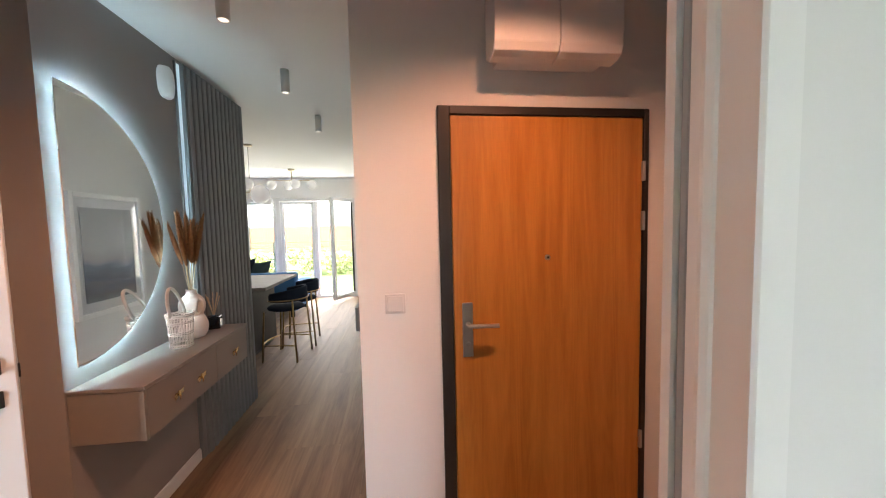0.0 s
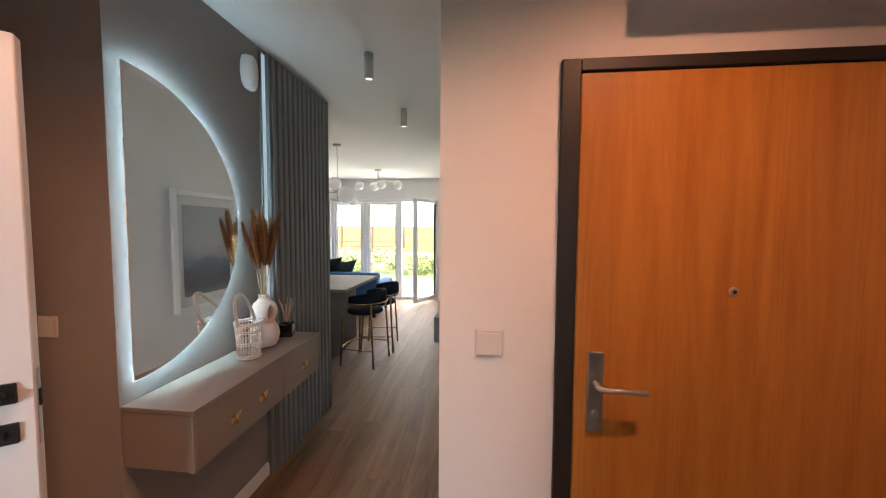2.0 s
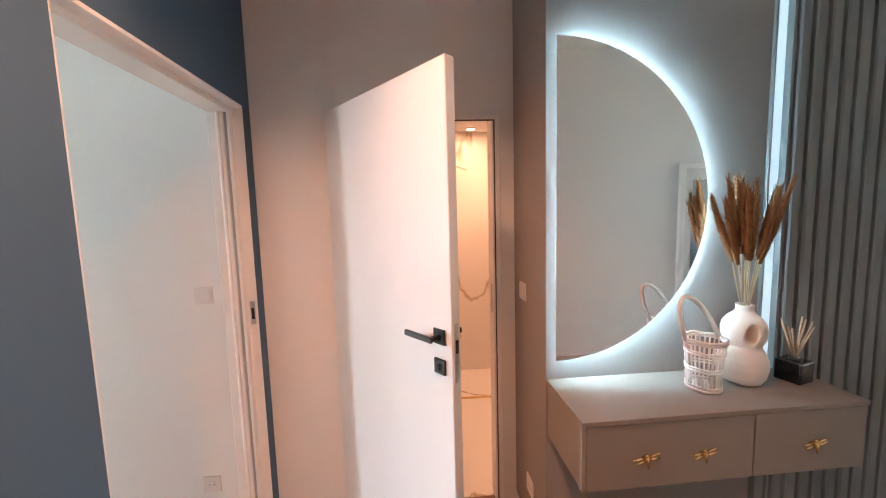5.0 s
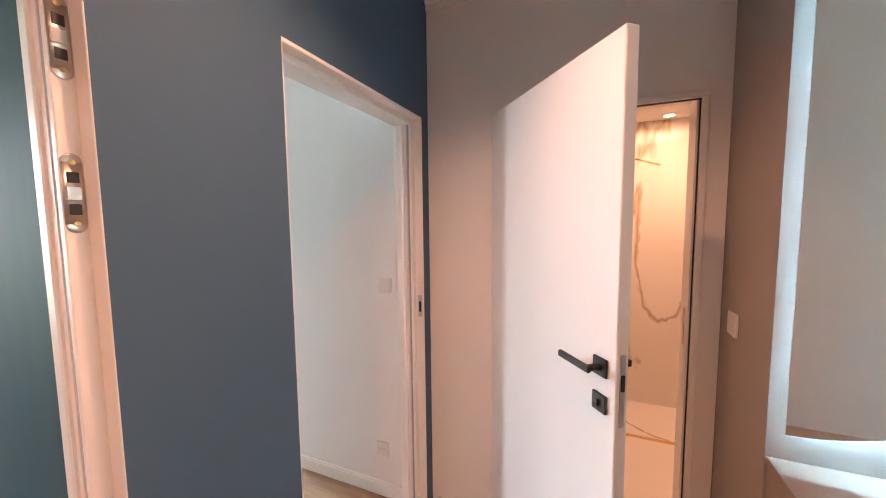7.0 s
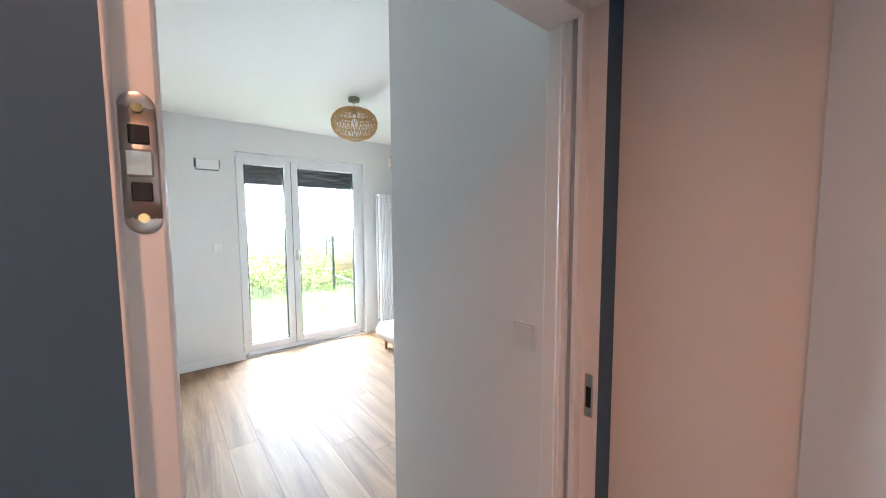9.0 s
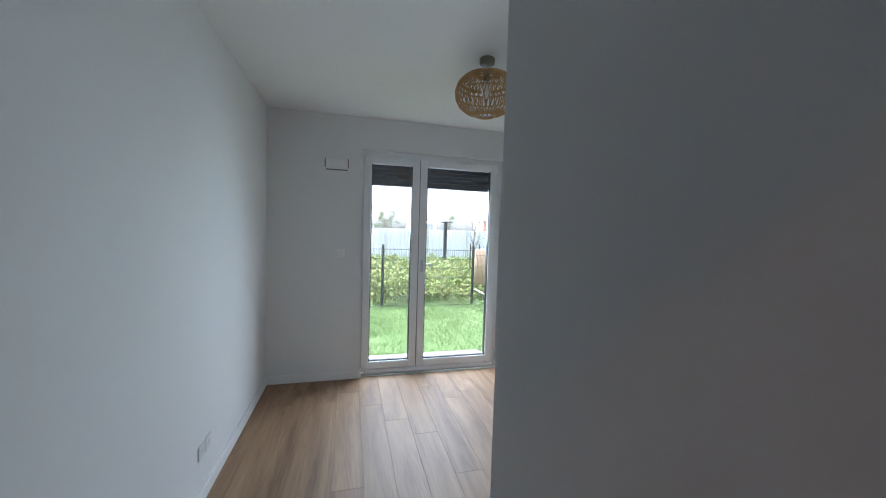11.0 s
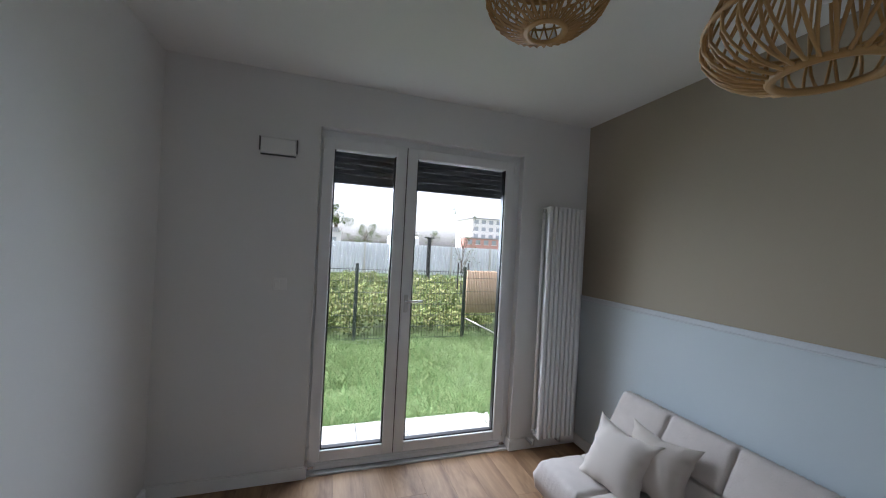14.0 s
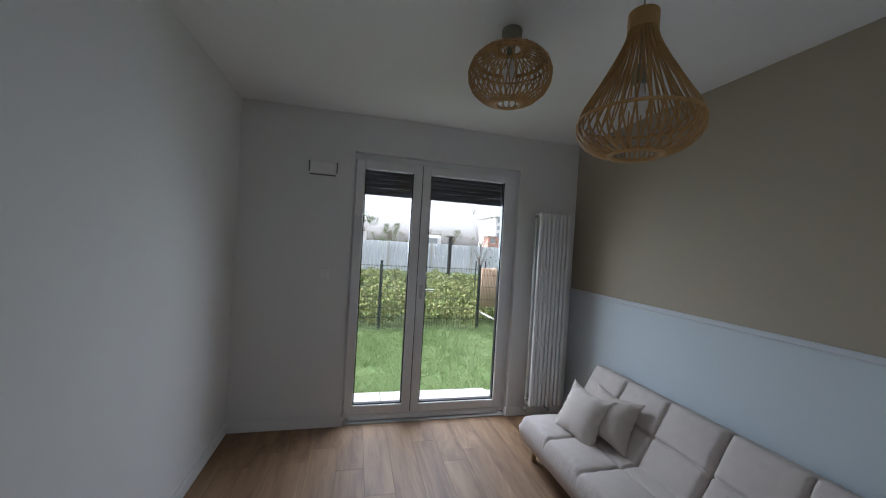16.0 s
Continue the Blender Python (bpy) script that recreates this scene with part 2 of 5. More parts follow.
def tube(points, r, seg=8, bm=None, closed=False, taper=None):
    """A round rod along points."""
    pts = [Vector(p) for p in points]
    b = bmesh.new()
    rings = []
    side = None
    for i, p in enumerate(pts):
        if closed:
            d = pts[(i + 1) % len(pts)] - pts[i - 1]
        else:
            d = pts[min(i + 1, len(pts) - 1)] - pts[max(i - 1, 0)]
        d.normalize()
        if side is None:
            side = d.orthogonal().normalized()
        side = (side - d * side.dot(d)).normalized()
        up = d.cross(side)
        rr = r * (taper[i] if taper else 1)
        rings.append([b.verts.new(p + rr * (math.cos(2 * math.pi * k / seg) * side + math.sin(2 * math.pi * k / seg) * up)) for k in range(seg)])
    for p, q in (zip(rings, rings[1:] + rings[:1]) if closed else zip(rings, rings[1:])):
        for k in range(seg):
            b.faces.new((p[k], p[(k + 1) % seg], q[(k + 1) % seg], q[k])).smooth = True
    if not closed:
        b.faces.new(list(reversed(rings[0]))), b.faces.new(rings[-1])
    bmesh.ops.recalc_face_normals(b, faces=b.faces)
    return merge(bm, b)


def made(name, bm, material, smooth=False):
    me = bpy.data.meshes.new(name)
    if smooth:
        for f in bm.faces:
            f.smooth = True
    bm.to_mesh(me)
    bm.free()
    me.materials.append(material)
    return new(name, me)


def part(name, bm, material, parent, label=""):
    o = made(name, bm, material)
    o.parent = parent
    o.matrix_parent_inverse = parent.matrix_world.inverted()
    return tagged(o, label) if label else o


def thing(name, label, category, at=(0, 0, 0), group="", kind="", turn=0.0):
    e = new(name)
    e.empty_display_size = 0.05
    e.matrix_world = pose(*at, 0, 0, turn)
    bpy.context.view_layer.update()
    return tagged(e, label, category, group, kind)


def local(name, bm, material, parent, label=""):
    """A part whose mesh is given in its thing's own axes."""
    o = made(name, bm, material)
    o.parent = parent
    return tagged(o, label) if label else o


def setting(name, bm, material, label, category):
    return tagged(made(name, bm, material), label, category, kind="structure")


# ---- structure ----
TOP = 2.672
# hall and corridor
b = box(-0.19, 0.17, 1.55, 1.75, 0, TOP)
box(1.15, 1.80, 1.55, 1.75, 0, TOP, bm=b)
box(0.17, 1.15, 1.55, 1.75, 2.07, TOP, bm=b)
setting("wall_entrance", b, WHITE, "white painted wall round the entrance door", "wall")
setting("wall_corridor", box(-0.19, 0.0, 1.752, 8.5, 0, TOP), WHITE, "white painted corridor wall with a framed picture", "wall")
setting("wall_hall_east", box(1.80, 1.95, 0.25, 1.55, 0, TOP), WHITE, "plain white wall behind the wardrobe", "wall")
# blue wall with two doorways
b = box(-1.83, -1.757, 0.25, 0.37, 0, TOP)
box(-1.757, -0.925, 0.25, 0.37, 2.065, TOP, bm=b)
box(-0.925, -0.52, 0.25, 0.37, 0, TOP, bm=b)
box(-0.52, 0.300, 0.25, 0.37, 2.065, TOP, bm=b)
box(0.300, 1.80, 0.25, 0.37, 0, TOP, bm=b)
setting("wall_blue", b, BLUE, "dark slate blue painted wall with two doorways", "wall")
b = box(-1.81, -1.758, 0.243, 0.2495, 0, TOP)
box(-0.924, -0.745, 0.243, 0.2495, 0, TOP, bm=b)
box(-1.758, -0.924, 0.243, 0.2495, 2.078, TOP, bm=b)
setting("wall_bedroom_door", b, WHITE, "white bedroom side of the door wall", "wall")
b = box(-0.56, -0.521, 0.243, 0.2495, 0, TOP)
box(-0.521, 0.301, 0.243, 0.2495, 2.078, TOP, bm=b)
box(0.301, 1.50, 0.243, 0.2495, 0, TOP, bm=b)
setting("wall_study_door", b, WHITE, "white study side of the door wall", "wall")
# bathroom wall
b = box(-1.95, -1.83, 0.25, 0.71, 0, TOP)
box(-1.95, -1.83, 0.71, 1.516, 2.035, TOP, bm=b)
box(-1.95, -1.83, 1.516, 1.603, 0, TOP, bm=b)
setting("wall_bathroom", b, WHITE, "white painted wall round the bathroom door", "wall")
setting("wall_mirror", box(-1.95, -1.412, 1.605, 3.40, 0, TOP), GREY, "projecting grey painted wall behind the mirror", "wall")
# bedroom
b = box(-1.95, -1.81, -0.67, 0.248, 0, TOP)
box(-3.95, -1.95, -0.67, -0.53, 0, TOP, bm=b)
setting("wall_bedroom_north", b, WHITE, "white painted wall beside the bedroom door", "wall")
setting("wall_bedroom_east", box(-0.745, -0.60, -3.735, 0.248, 0, TOP), WHITE, "plain white bedroom wall", "wall")
b = box(-3.95, -3.172, -4.05, -3.735, 0, TOP)
box(-3.172, -1.634, -4.05, -3.735, 2.358, TOP, bm=b)
box(-1.634, -0.60, -4.05, -3.735, 0, TOP, bm=b)
setting("wall_bedroom_window", b, WHITE, "white bedroom wall with a tall balcony door opening", "wall")
setting("wall_bedroom_upper", box(-3.95, -3.79, -3.735, -0.67, 1.235, TOP), BEIGE, "taupe painted upper part of the bedroom wall", "wall")
setting("wall_bedroom_lower", box(-3.95, -3.787, -3.735, -0.67, 0, 1.235), PALE, "pale blue-grey painted lower part of the bedroom wall", "wall")
# study, where the walk begins
setting("wall_study_east", box(1.50, 1.65, -3.2, 0.248, 0, TOP), WHITE, "plain white study wall", "wall")
setting("wall_study_west", box(-0.598, -0.56, -3.2, 0.248, 0, TOP), WHITE, "plain white study wall", "wall")
b = box(-0.598, 0.0, -3.35, -3.2, 0, TOP)
box(0.0, 1.20, -3.35, -3.2, 0, 0.90, bm=b)
box(0.0, 1.20, -3.35, -3.2, 2.30, TOP, bm=b)
box(1.20, 1.65, -3.35, -3.2, 0, TOP, bm=b)
setting("wall_study_south", b, WHITE, "white study wall with a window opening", "wall")
# bathroom shell
b = box(-3.65, -3.5, 0.2, 3.4, 0, TOP)
box(-3.5, -1.952, 0.25, 0.4, 0, TOP, bm=b)
setting("wall_bathroom_tiled", b, MARBLE, "veined marble tiled bathroom wall", "wall")
setting("wall_bathroom_back", box(-3.65, -1.952, 2.3, 3.398, 0, TOP), MARBLE, "veined marble tiled bathroom wall", "wall")
setting("floor_bathroom", box(-3.5, -1.90, 0.4, 2.3, -0.1, 0.004), MARBLE, "veined marble bathroom floor", "floor")
# living room
b = box(-4.9, -3.45, 8.1, 8.4, 0, TOP)
box(-3.45, -1.0, 8.1, 8.4, 2.23, TOP, bm=b)
box(-1.0, 0.0, 8.1, 8.4, 0, TOP, bm=b)
setting("wall_living_window", b, WHITE, "white living room wall with a wide glazed opening", "wall")
setting("wall_living_west", box(-4.9, -4.7, 3.4, 8.1, 0, TOP), WHITE, "plain white living room wall", "wall")
setting("wall_living_south", box(-4.7, -1.95, 3.25, 3.4, 0, TOP), WHITE, "plain white living room wall", "wall")
setting("ceiling", box(-4.9, 1.95, -4.05, 8.4, TOP, TOP + 0.15), CEILING, "smooth white painted ceiling", "ceiling")
setting("floor", box(-4.9, 1.95, -3.95, 8.3, -0.12, -0.012), mat("floor_screed", (0.10, 0.055, 0.028), 0.8, vary=0.1), "brown floor under the oak planks", "floor")

# ---- trim ----


def lining(name, x0, x1, y0, y1, top, hinge_x):
    """A stepped white door lining in an opening of a wall along x."""
    t = thing(name, "white lacquered door lining in the blue wall", "door frame", (x0, y0, 0), kind="structure")
    step = y1 - 0.040
    for xa, d in ((x0, 1), (x1, -1)):
        b = box(xa, xa + d * 0.003, step - 0.002, y1 + 0.002, 0, top - 0.01, 0.002)
        # room side: rounded stop edge, seal groove, bead and flat casing
        prof = [(step, 0.0), (step, 0.033), (step - 0.002, 0.035), (step - 0.012, 0.035), (step - 0.014, 0.025), (step - 0.026, 0.025), (step - 0.028, 0.033),
                (step - 0.041, 0.033), (step - 0.044, 0.037), (step - 0.050, 0.039), (step - 0.056, 0.036), (step - 0.058, 0.033), (y0 - 0.012, 0.033), (y0 - 0.015, 0.030), (y0 - 0.015, 0.0)]
        lo = [b.verts.new((xa + d * o, y, 0)) for y, o in prof]
        hi = [b.verts.new((xa + d * o, y, top - 0.03)) for y, o in prof]
        for k in range(len(prof)):
            j = (k + 1) % len(prof)
            b.faces.new((lo[k], lo[j], hi[j], hi[k]))
        b.faces.new(lo), b.faces.new(list(reversed(hi)))
        bmesh.ops.recalc_face_normals(b, faces=b.faces)
        part("jamb", b, TRIM, t)
        part("seal", box(xa + d * 0.0255, xa + d * 0.0315, step - 0.0255, step - 0.0145, 0, top - 0.032, 0.002), SEAL, t, "rubber door seal, its grey taking in the groove's shade")
    b = box(x0, x1, step - 0.002, y1 + 0.0015, top - 0.012, top + 0.001, 0.002)
    box(x0, x1, y0 - 0.0155, step, top - 0.034, top + 0.001, 0.003, bm=b)
    part("head", b, TRIM, t)
    s = -1 if abs(hinge_x - x1) < abs(hinge_x - x0) else 1
    hx, hy = hinge_x + s * 0.016, step + 0.0005
    for z in (0.25, 1.625, 1.88):
        b = bmesh.new()
        tube([(hx, hy, z - 0.053), (hx, hy, z + 0.053)], 0.0145, 14, bm=b)
        for dz in (-0.053, 0.053):
            lathe([(0.0145 * math.cos(a * 0.3), 0.0145 * math.sin(a * 0.3)) for a in range(-5, 6)], 14, bm=b, centre=(hx, hy, z + dz))
        bmesh.ops.scale(b, vec=(1, 0.16, 1), verts=b.verts, space=Matrix.Translation((0, -hy, 0)))
        h = part("hinge", b, STEEL, t, "concealed silver hinge plate")
        for dz in (-0.052, 0.052):
            part("screw", moved(lathe([(0.0045, 0), (0.0045, 0.0015)], 10), pose(hx, hy + 0.002, z + dz, -90, 0, 0)), GOLD, h)
        for dz in (-0.027, 0.027):
            part("hinge_pocket", box(hx - 0.008, hx + 0.008, hy, hy + 0.0035, z + dz - 0.009, z + dz + 0.009, 0.001), DARK, h)
        part("hinge_arm", box(hx - 0.010, hx + 0.012, hy, hy + 0.006, z - 0.013, z + 0.013, 0.002), STEEL, h)
    return t


d1 = lining("door_bedroom", -1.757, -0.925, 0.25, 0.37, 2.065, -0.928)
part("strike_plate", box(-1.7535, -1.7505, 0.340, 0.362, 1.088, 1.197, 0.002), STEEL, d1, "brushed steel strike plate")
# black patch on the plate paints the dark of the latch hole
part("strike_hole", box(-1.7515, -1.7498, 0.345, 0.358, 1.113, 1.165), BLACK, d1)
d2 = lining("door_study", -0.52, 0.300, 0.25, 0.37, 2.065, -0.517)


def handle_set(t, m, rosette, mirrored=False, lock=True):
    """A square black rosette with an angular lever, and a square lock rosette under it; the leaf's face is z = 0 of m."""
    s = -1 if mirrored else 1
    b = box(-0.026, 0.026, -0.026, 0.026, 0, 0.009, 0.002)
    part("rosette", moved(b, m), rosette, t)
    b = tube([(0, 0, 0.008), (0, 0, 0.05)], 0.010, 12)
    box(s * -0.012, s * 0.125, -0.010, 0.010, 0.042, 0.055, 0.003, bm=b)
    part("lever", moved(b, m), rosette, t)
    if not lock:
        return
    b = box(-0.026, 0.026, -0.128, -0.076, 0, 0.009, 0.002)
    box(-0.004, 0.004, -0.112, -0.092, 0.009, 0.016, 0.001, bm=b)
    part("lock_rosette", moved(b, m), rosette, t)


def leaf(name, label, hinge, edge, top, material, handle_z, lock):
    """A flush door leaf that stands open from its hinge to its free edge."""
    h, e = Vector(hinge), Vector(edge)
    w = (e - h).length
    a = math.degrees(math.atan2(e.y - h.y, e.x - h.x))
    t = thing(name, label, "door", (h.x, h.y, 0), turn=a)
    m = t.matrix_world
    part("leaf", moved(box(0, w, -0.02, 0.02, 0.008, top, 0.003), m), material, t)
    part("latch_plate", moved(box(w - 0.001, w + 0.0015, -0.009, 0.009, handle_z - 0.15, handle_z + 0.05, 0.001), m), STEEL, t, "brushed steel latch plate")
    part("latch", moved(box(w, w + 0.006, -0.006, 0.006, handle_z - 0.05, handle_z - 0.005, 0.002), m), BLACK, t)
    for s in (1, -1):
        q = m @ Matrix(((-1, 0, 0, w - 0.055), (0, 0, s, s * 0.02), (0, 1, 0, handle_z), (0, 0, 0, 1)))
        handle_set(t, q, BLACK, lock=lock)
    return t


leaf("bathroom_door", "white flush door standing half open with black square handle", (-1.81, 0.725), (-1.20, 1.225), 2.045, DOORWHITE, 1.165, True)
leaf("bedroom_door", "dark teal satin door open into the bedroom, black handle", (-0.917, 0.232), (-0.885, -0.545), 2.05, TEAL, 1.122, False)
leaf("study_door", "dark teal satin door open against the study wall", (-0.5375, 0.228), (-0.530, -0.56), 2.05, TEAL, 1.15, False)

t = thing("door_bathroom", "white door lining round the bathroom doorway", "door frame", (-1.83, 1.5, 0), kind="structure")
part("casing", box(-1.84, -1.822, 1.511, 1.534, 0, 2.022, 0.002), TRIM, t)
part("casing", box(-1.84, -1.822, 0.725, 1.534, 2.022, 2.044, 0.002), TRIM, t)
for ya, yb in ((0.70, 0.718), (1.498, 1.516)):
    part("jamb", box(-1.952, -1.842, ya, yb, 0, 2.034, 0.001), TRIM, t)
part("seal", box(-1.846, -1.836, 1.5055, 1.5105, 0, 2.017), BLACK, t, "thin dark rubber seal")
part("seal", box(-1.846, -1.836, 0.73, 1.5105, 2.017, 2.0215), BLACK, t, "thin dark rubber seal")
part("strike_plate", box(-1.90, -1.88, 1.495, 1.499, 1.05, 1.2), STEEL, t)


def baseboard(runs):
    for name, (x0, x1, y0, y1) in runs:
        b = box(x0, x1, y0, y1, 0, 0.07, 0.0)
        g = 0.004
        box(x0 + (g if x1 - x0 > y1 - y0 else 0.003), x1 - (g if x1 - x0 > y1 - y0 else 0.003), y0 + (0.003 if x1 - x0 > y1 - y0 else g), y1 - (0.003 if x1 - x0 > y1 - y0 else g), 0.07, 0.082, bm=b)
        setting("baseboard", b, TRIM, "white lacquered baseboard", "baseboard")


baseboard([
    ("mirror", (-1.412, -1.396, 1.62, 2.5)), ("end", (-1.83, -1.427, 1.589, 1.605)), ("bath", (-1.83, -1.815, 0.385, 0.655)),
    ("front", (-0.19, 0.165, 1.534, 1.55)), ("corridor", (-0.206, -0.19, 1.55, 8.1)),
    ("nib", (-1.81, -1.795, -0.67, 0.245)), ("bed_north", (-3.78, -1.81, -0.686, -0.67)), ("bed_east", (-0.761, -0.745, -3.72, 0.24)),
    ("bed_win_e", (-1.634, -0.761, -3.735, -3.719)), ("bed_win_w", (-3.787, -3.172, -3.735, -3.719)), ("bed_west", (-3.787, -3.771, -3.719, -0.686)),
    ("reveal_w", (-3.172, -3.157, -3.799, -3.719)), ("reveal_e", (-1.649, -1.634, -3.799, -3.719)), ("liv", (-1.0, -0.21, 8.084, 8.1)), ("livw", (-4.7, -3.45, 8.084, 8.1)),
])
b = bmesh.new()
for z, d in ((2.585, 0.012), (2.61, 0.02), (2.64, 0.034)):
    box(-0.19, 1.78, 1.55 - d, 1.55, z, z + 0.026, 0.003, bm=b)
    box(-1.83, -1.83 + d, 0.37, 1.603, z, z + 0.026, 0.003, bm=b)
setting("trim", b, TRIM, "white crown moulding under the hall ceiling", "trim")
b = bmesh.new()
for z0, z1, d in ((1.210, 1.219, 0.012), (1.219, 1.241, 0.004), (1.241, 1.250, 0.012)):
    box(-3.787, -3.787 + d, -3.735, -0.67, z0, z1, 0.002, bm=b)
setting("trim", b, mat("pale_grey_lacquer", (0.60, 0.63, 0.66), 0.45, vary=0.02), "pale grey profiled dado rail between two wall colours", "trim")

# ---- hall ----
t = thing("entrance_door", "golden oak entrance door in a dark bronze steel frame", "door", (0.66, 1.55, 0))
for xa, xb in ((0.168, 0.222), (1.128, 1.152)):
    part("frame_post", box(xa, xb, 1.532, 1.62, 0, 2.072, 0.003), DARK, t)
part("frame_head", box(0.222, 1.128, 1.532, 1.62, 2.036, 2.072, 0.003), DARK, t)
part("leaf", box(0.225, 1.126, 1.541, 1.60, 0.01, 2.034, 0.003), DOORWOOD, t)
b = box(0.262, 0.309, 1.530, 1.541, 0.965, 1.212, 0.004, seg=2)
p = part("handle_plate", b, STEEL, t, "brushed steel handle plate")
b = tube([(0.286, 1.532, 1.118), (0.286, 1.487, 1.118), (0.30, 1.482, 1.118), (0.36, 1.482, 1.116), (0.415, 1.484, 1.114)], 0.0095, 10)
part("lever", b, STEEL, p)
b = lathe([(0.011, 0), (0.011, 0.006), (0.007, 0.008)], 14)
part("lock_cylinder", moved(b, pose(0.286, 1.531, 1.025, 90, 0, 0)), STEEL, p)
b = lathe([(0.013, 0), (0.013, 0.004), (0.009, 0.007)], 18)
part("peephole", moved(b, pose(0.662, 1.541, 1.402, 90, 0, 0)), STEEL, t)
part("peephole_lens", moved(lathe([(0.007, 0), (0.003, 0.002)], 12), pose(0.662, 1.5345, 1.402, 90, 0, 0)), BLACK, t)
for z in (0.50, 1.56, 1.79):
    part("hinge", box(1.118, 1.134, 1.526, 1.541, z - 0.045, z + 0.045, 0.003), STEEL, t, "grey steel hinge")


def plate(name, label, category, x, z, m, w=0.082, socket=False, finish=None):
    """A square wall plate with a raised rocker, or a round socket."""
    finish = finish or SWITCH
    t = thing(name, label, category, m.translation)
    part("surround", moved(box(-w / 2, w / 2, -w / 2, w / 2, 0, 0.008, 0.003, seg=2), m), finish, t)
    if socket:
        part("socket_well", moved(lathe([(0.021, 0.008), (0.021, 0.0095), (0.019, 0.0095), (0.018, 0.0082)], 20), m), finish, t)
        # raised black discs paint the dark inside the two pin holes
        b = bmesh.new()
        for dx in (-0.0095, 0.0095):
            lathe([(0.003, 0.0083), (0.003, 0.0088)], 8, bm=b, centre=(dx, 0, 0))
        part("socket_hole", moved(b, m), BLACK, t)
    else:
        for xa, xb in (((-w / 2 + 0.009, -0.001), (0.001, w / 2 - 0.009)) if "double" in label else ((-w / 2 + 0.009, w / 2 - 0.009),)):
            part("rocker", moved(box(xa, xb, -w / 2 + 0.009, w / 2 - 0.009, 0.008, 0.0115, 0.002), m), finish, t)
    return t


def facing(x, y, z, d):
    """A frame on a wall whose own z points along d."""
    d = Vector(d)
    s = Vector((0, 0, 1)).cross(d)
    return Matrix(((s.x, 0, d.x, x), (s.y, 0, d.y, y), (s.z, 1, d.z, z), (0, 0, 0, 1)))


plate("light_switch", "white square light switch beside the entrance door", "light switch", 0, 0, facing(-0.033, 1.55, 1.22, (0, -1, 0)), 0.088)
plate("light_switch", "white square light switch on the grey wall end", "light switch", 0, 0, facing(-1.692, 1.605, 1.20, (0, -1, 0)))
plate("wall_socket", "white square wall socket near the floor", "socket", 0, 0, facing(-1.60, 1.605, 0.29, (0, -1, 0)), socket=True)
plate("light_switch", "white square light switch beside the bedroom door", "light switch", 0, 0, facing(-1.81, 0.112, 1.222, (1, 0, 0)))
plate("wall_socket", "white square wall socket above the bedroom baseboard", "socket", 0, 0, facing(-1.81, 0.07, 0.28, (1, 0, 0)), socket=True)
plate("light_switch", "white double light switch beside the balcony door", "light switch", 0, 0, facing(-1.428, -3.735, 1.298, (0, 1, 0)), finish=PLASTIC)
for y in (-2.2, -2.29):
    plate("wall_socket", "white square wall socket on the bedroom wall", "socket", 0, 0, facing(-0.745, y, 0.29, (-1, 0, 0)), socket=True)

t = thing("fuse_box", "white wall cabinet with two rounded doors above the entrance", "fuse box", (0.645, 1.55, 2.17))
part("body", box(0.388, 0.908, 1.38, 1.55, 2.262, 2.64, 0.006), PLASTIC, t)
for xa, xb in ((0.376, 0.640), (0.644, 0.906)):
    bm = bmesh.new()
    prof = [(1.38, 2.64), (1.362, 2.64), (1.356, 2.33), (1.360, 2.262), (1.372, 2.232), (1.40, 2.217), (1.45, 2.214), (1.45, 2.235), (1.40, 2.252)]
    va = [bm.verts.new((xa, y, z)) for y, z in prof]
    vb = [bm.verts.new((xb, y, z)) for y, z in prof]
    for i in range(len(prof)):
        j = (i + 1) % len(prof)
        bm.faces.new((va[i], va[j], vb[j], vb[i]))
    bm.faces.new(va), bm.faces.new(list(reversed(vb)))
    bmesh.ops.recalc_face_normals(bm, faces=bm.faces)
    bmesh.ops.bevel(bm, geom=bm.edges[:], offset=0.003, segments=1, affect="EDGES")
    dd = part("door", bm, PLASTIC, t)
part("shadow_gap", box(0.42, 0.88, 1.46, 1.549, 2.232, 2.263), PLASTIC, t)

t = thing("mirror_wardrobe", "built-in wardrobe with full mirror doors and gold edge handles", "wardrobe", (1.5, 0.95, 0))
part("body", box(1.273, 1.80, 0.372, 1.525, 0.0, TOP - 0.002), TRIM, t)
part("filler", box(1.246, 1.80, 1.5265, 1.548, 0, TOP - 0.002, 0.002), TRIM, t)
edges = [1.525, 0.954, 0.375]
for y1, y0 in zip(edges, edges[1:]):
    for z0, z1 in ((0.06, 2.043), (2.049, TOP - 0.01)):
        d = part("mirror_door", box(1.250, 1.272, y0 + 0.0015, y1 - 0.0015, z0, z1, 0.0015), MIRROR, t)
for z0, z1 in ((0.955, 1.125), (2.06, 2.23)):
    for s in (1, -1):
        part("handle", box(1.228, 1.251, 0.954 + s * 0.002, 0.954 + s * 0.014, z0, z1, 0.002), GOLD, t, "gold edge pull handle")
part("seam_profile", box(1.247, 1.2505, 0.376, 1.525, 2.0435, 2.0485), GOLD, t, "thin gold seam between the mirror doors")

# console
t = thing("floating_console", "greige wall-hung console with three drawers and dragonfly knobs", "console", (-1.25, 2.11, 0.66))
part("top", box(-1.411, -1.108, 1.607, 2.620, 0.884, 0.900, 0.0015), GREIGE, t)
part("body", box(-1.411, -1.136, 1.612, 2.616, 0.660, 0.881, 0.0015), GREIGE, t)
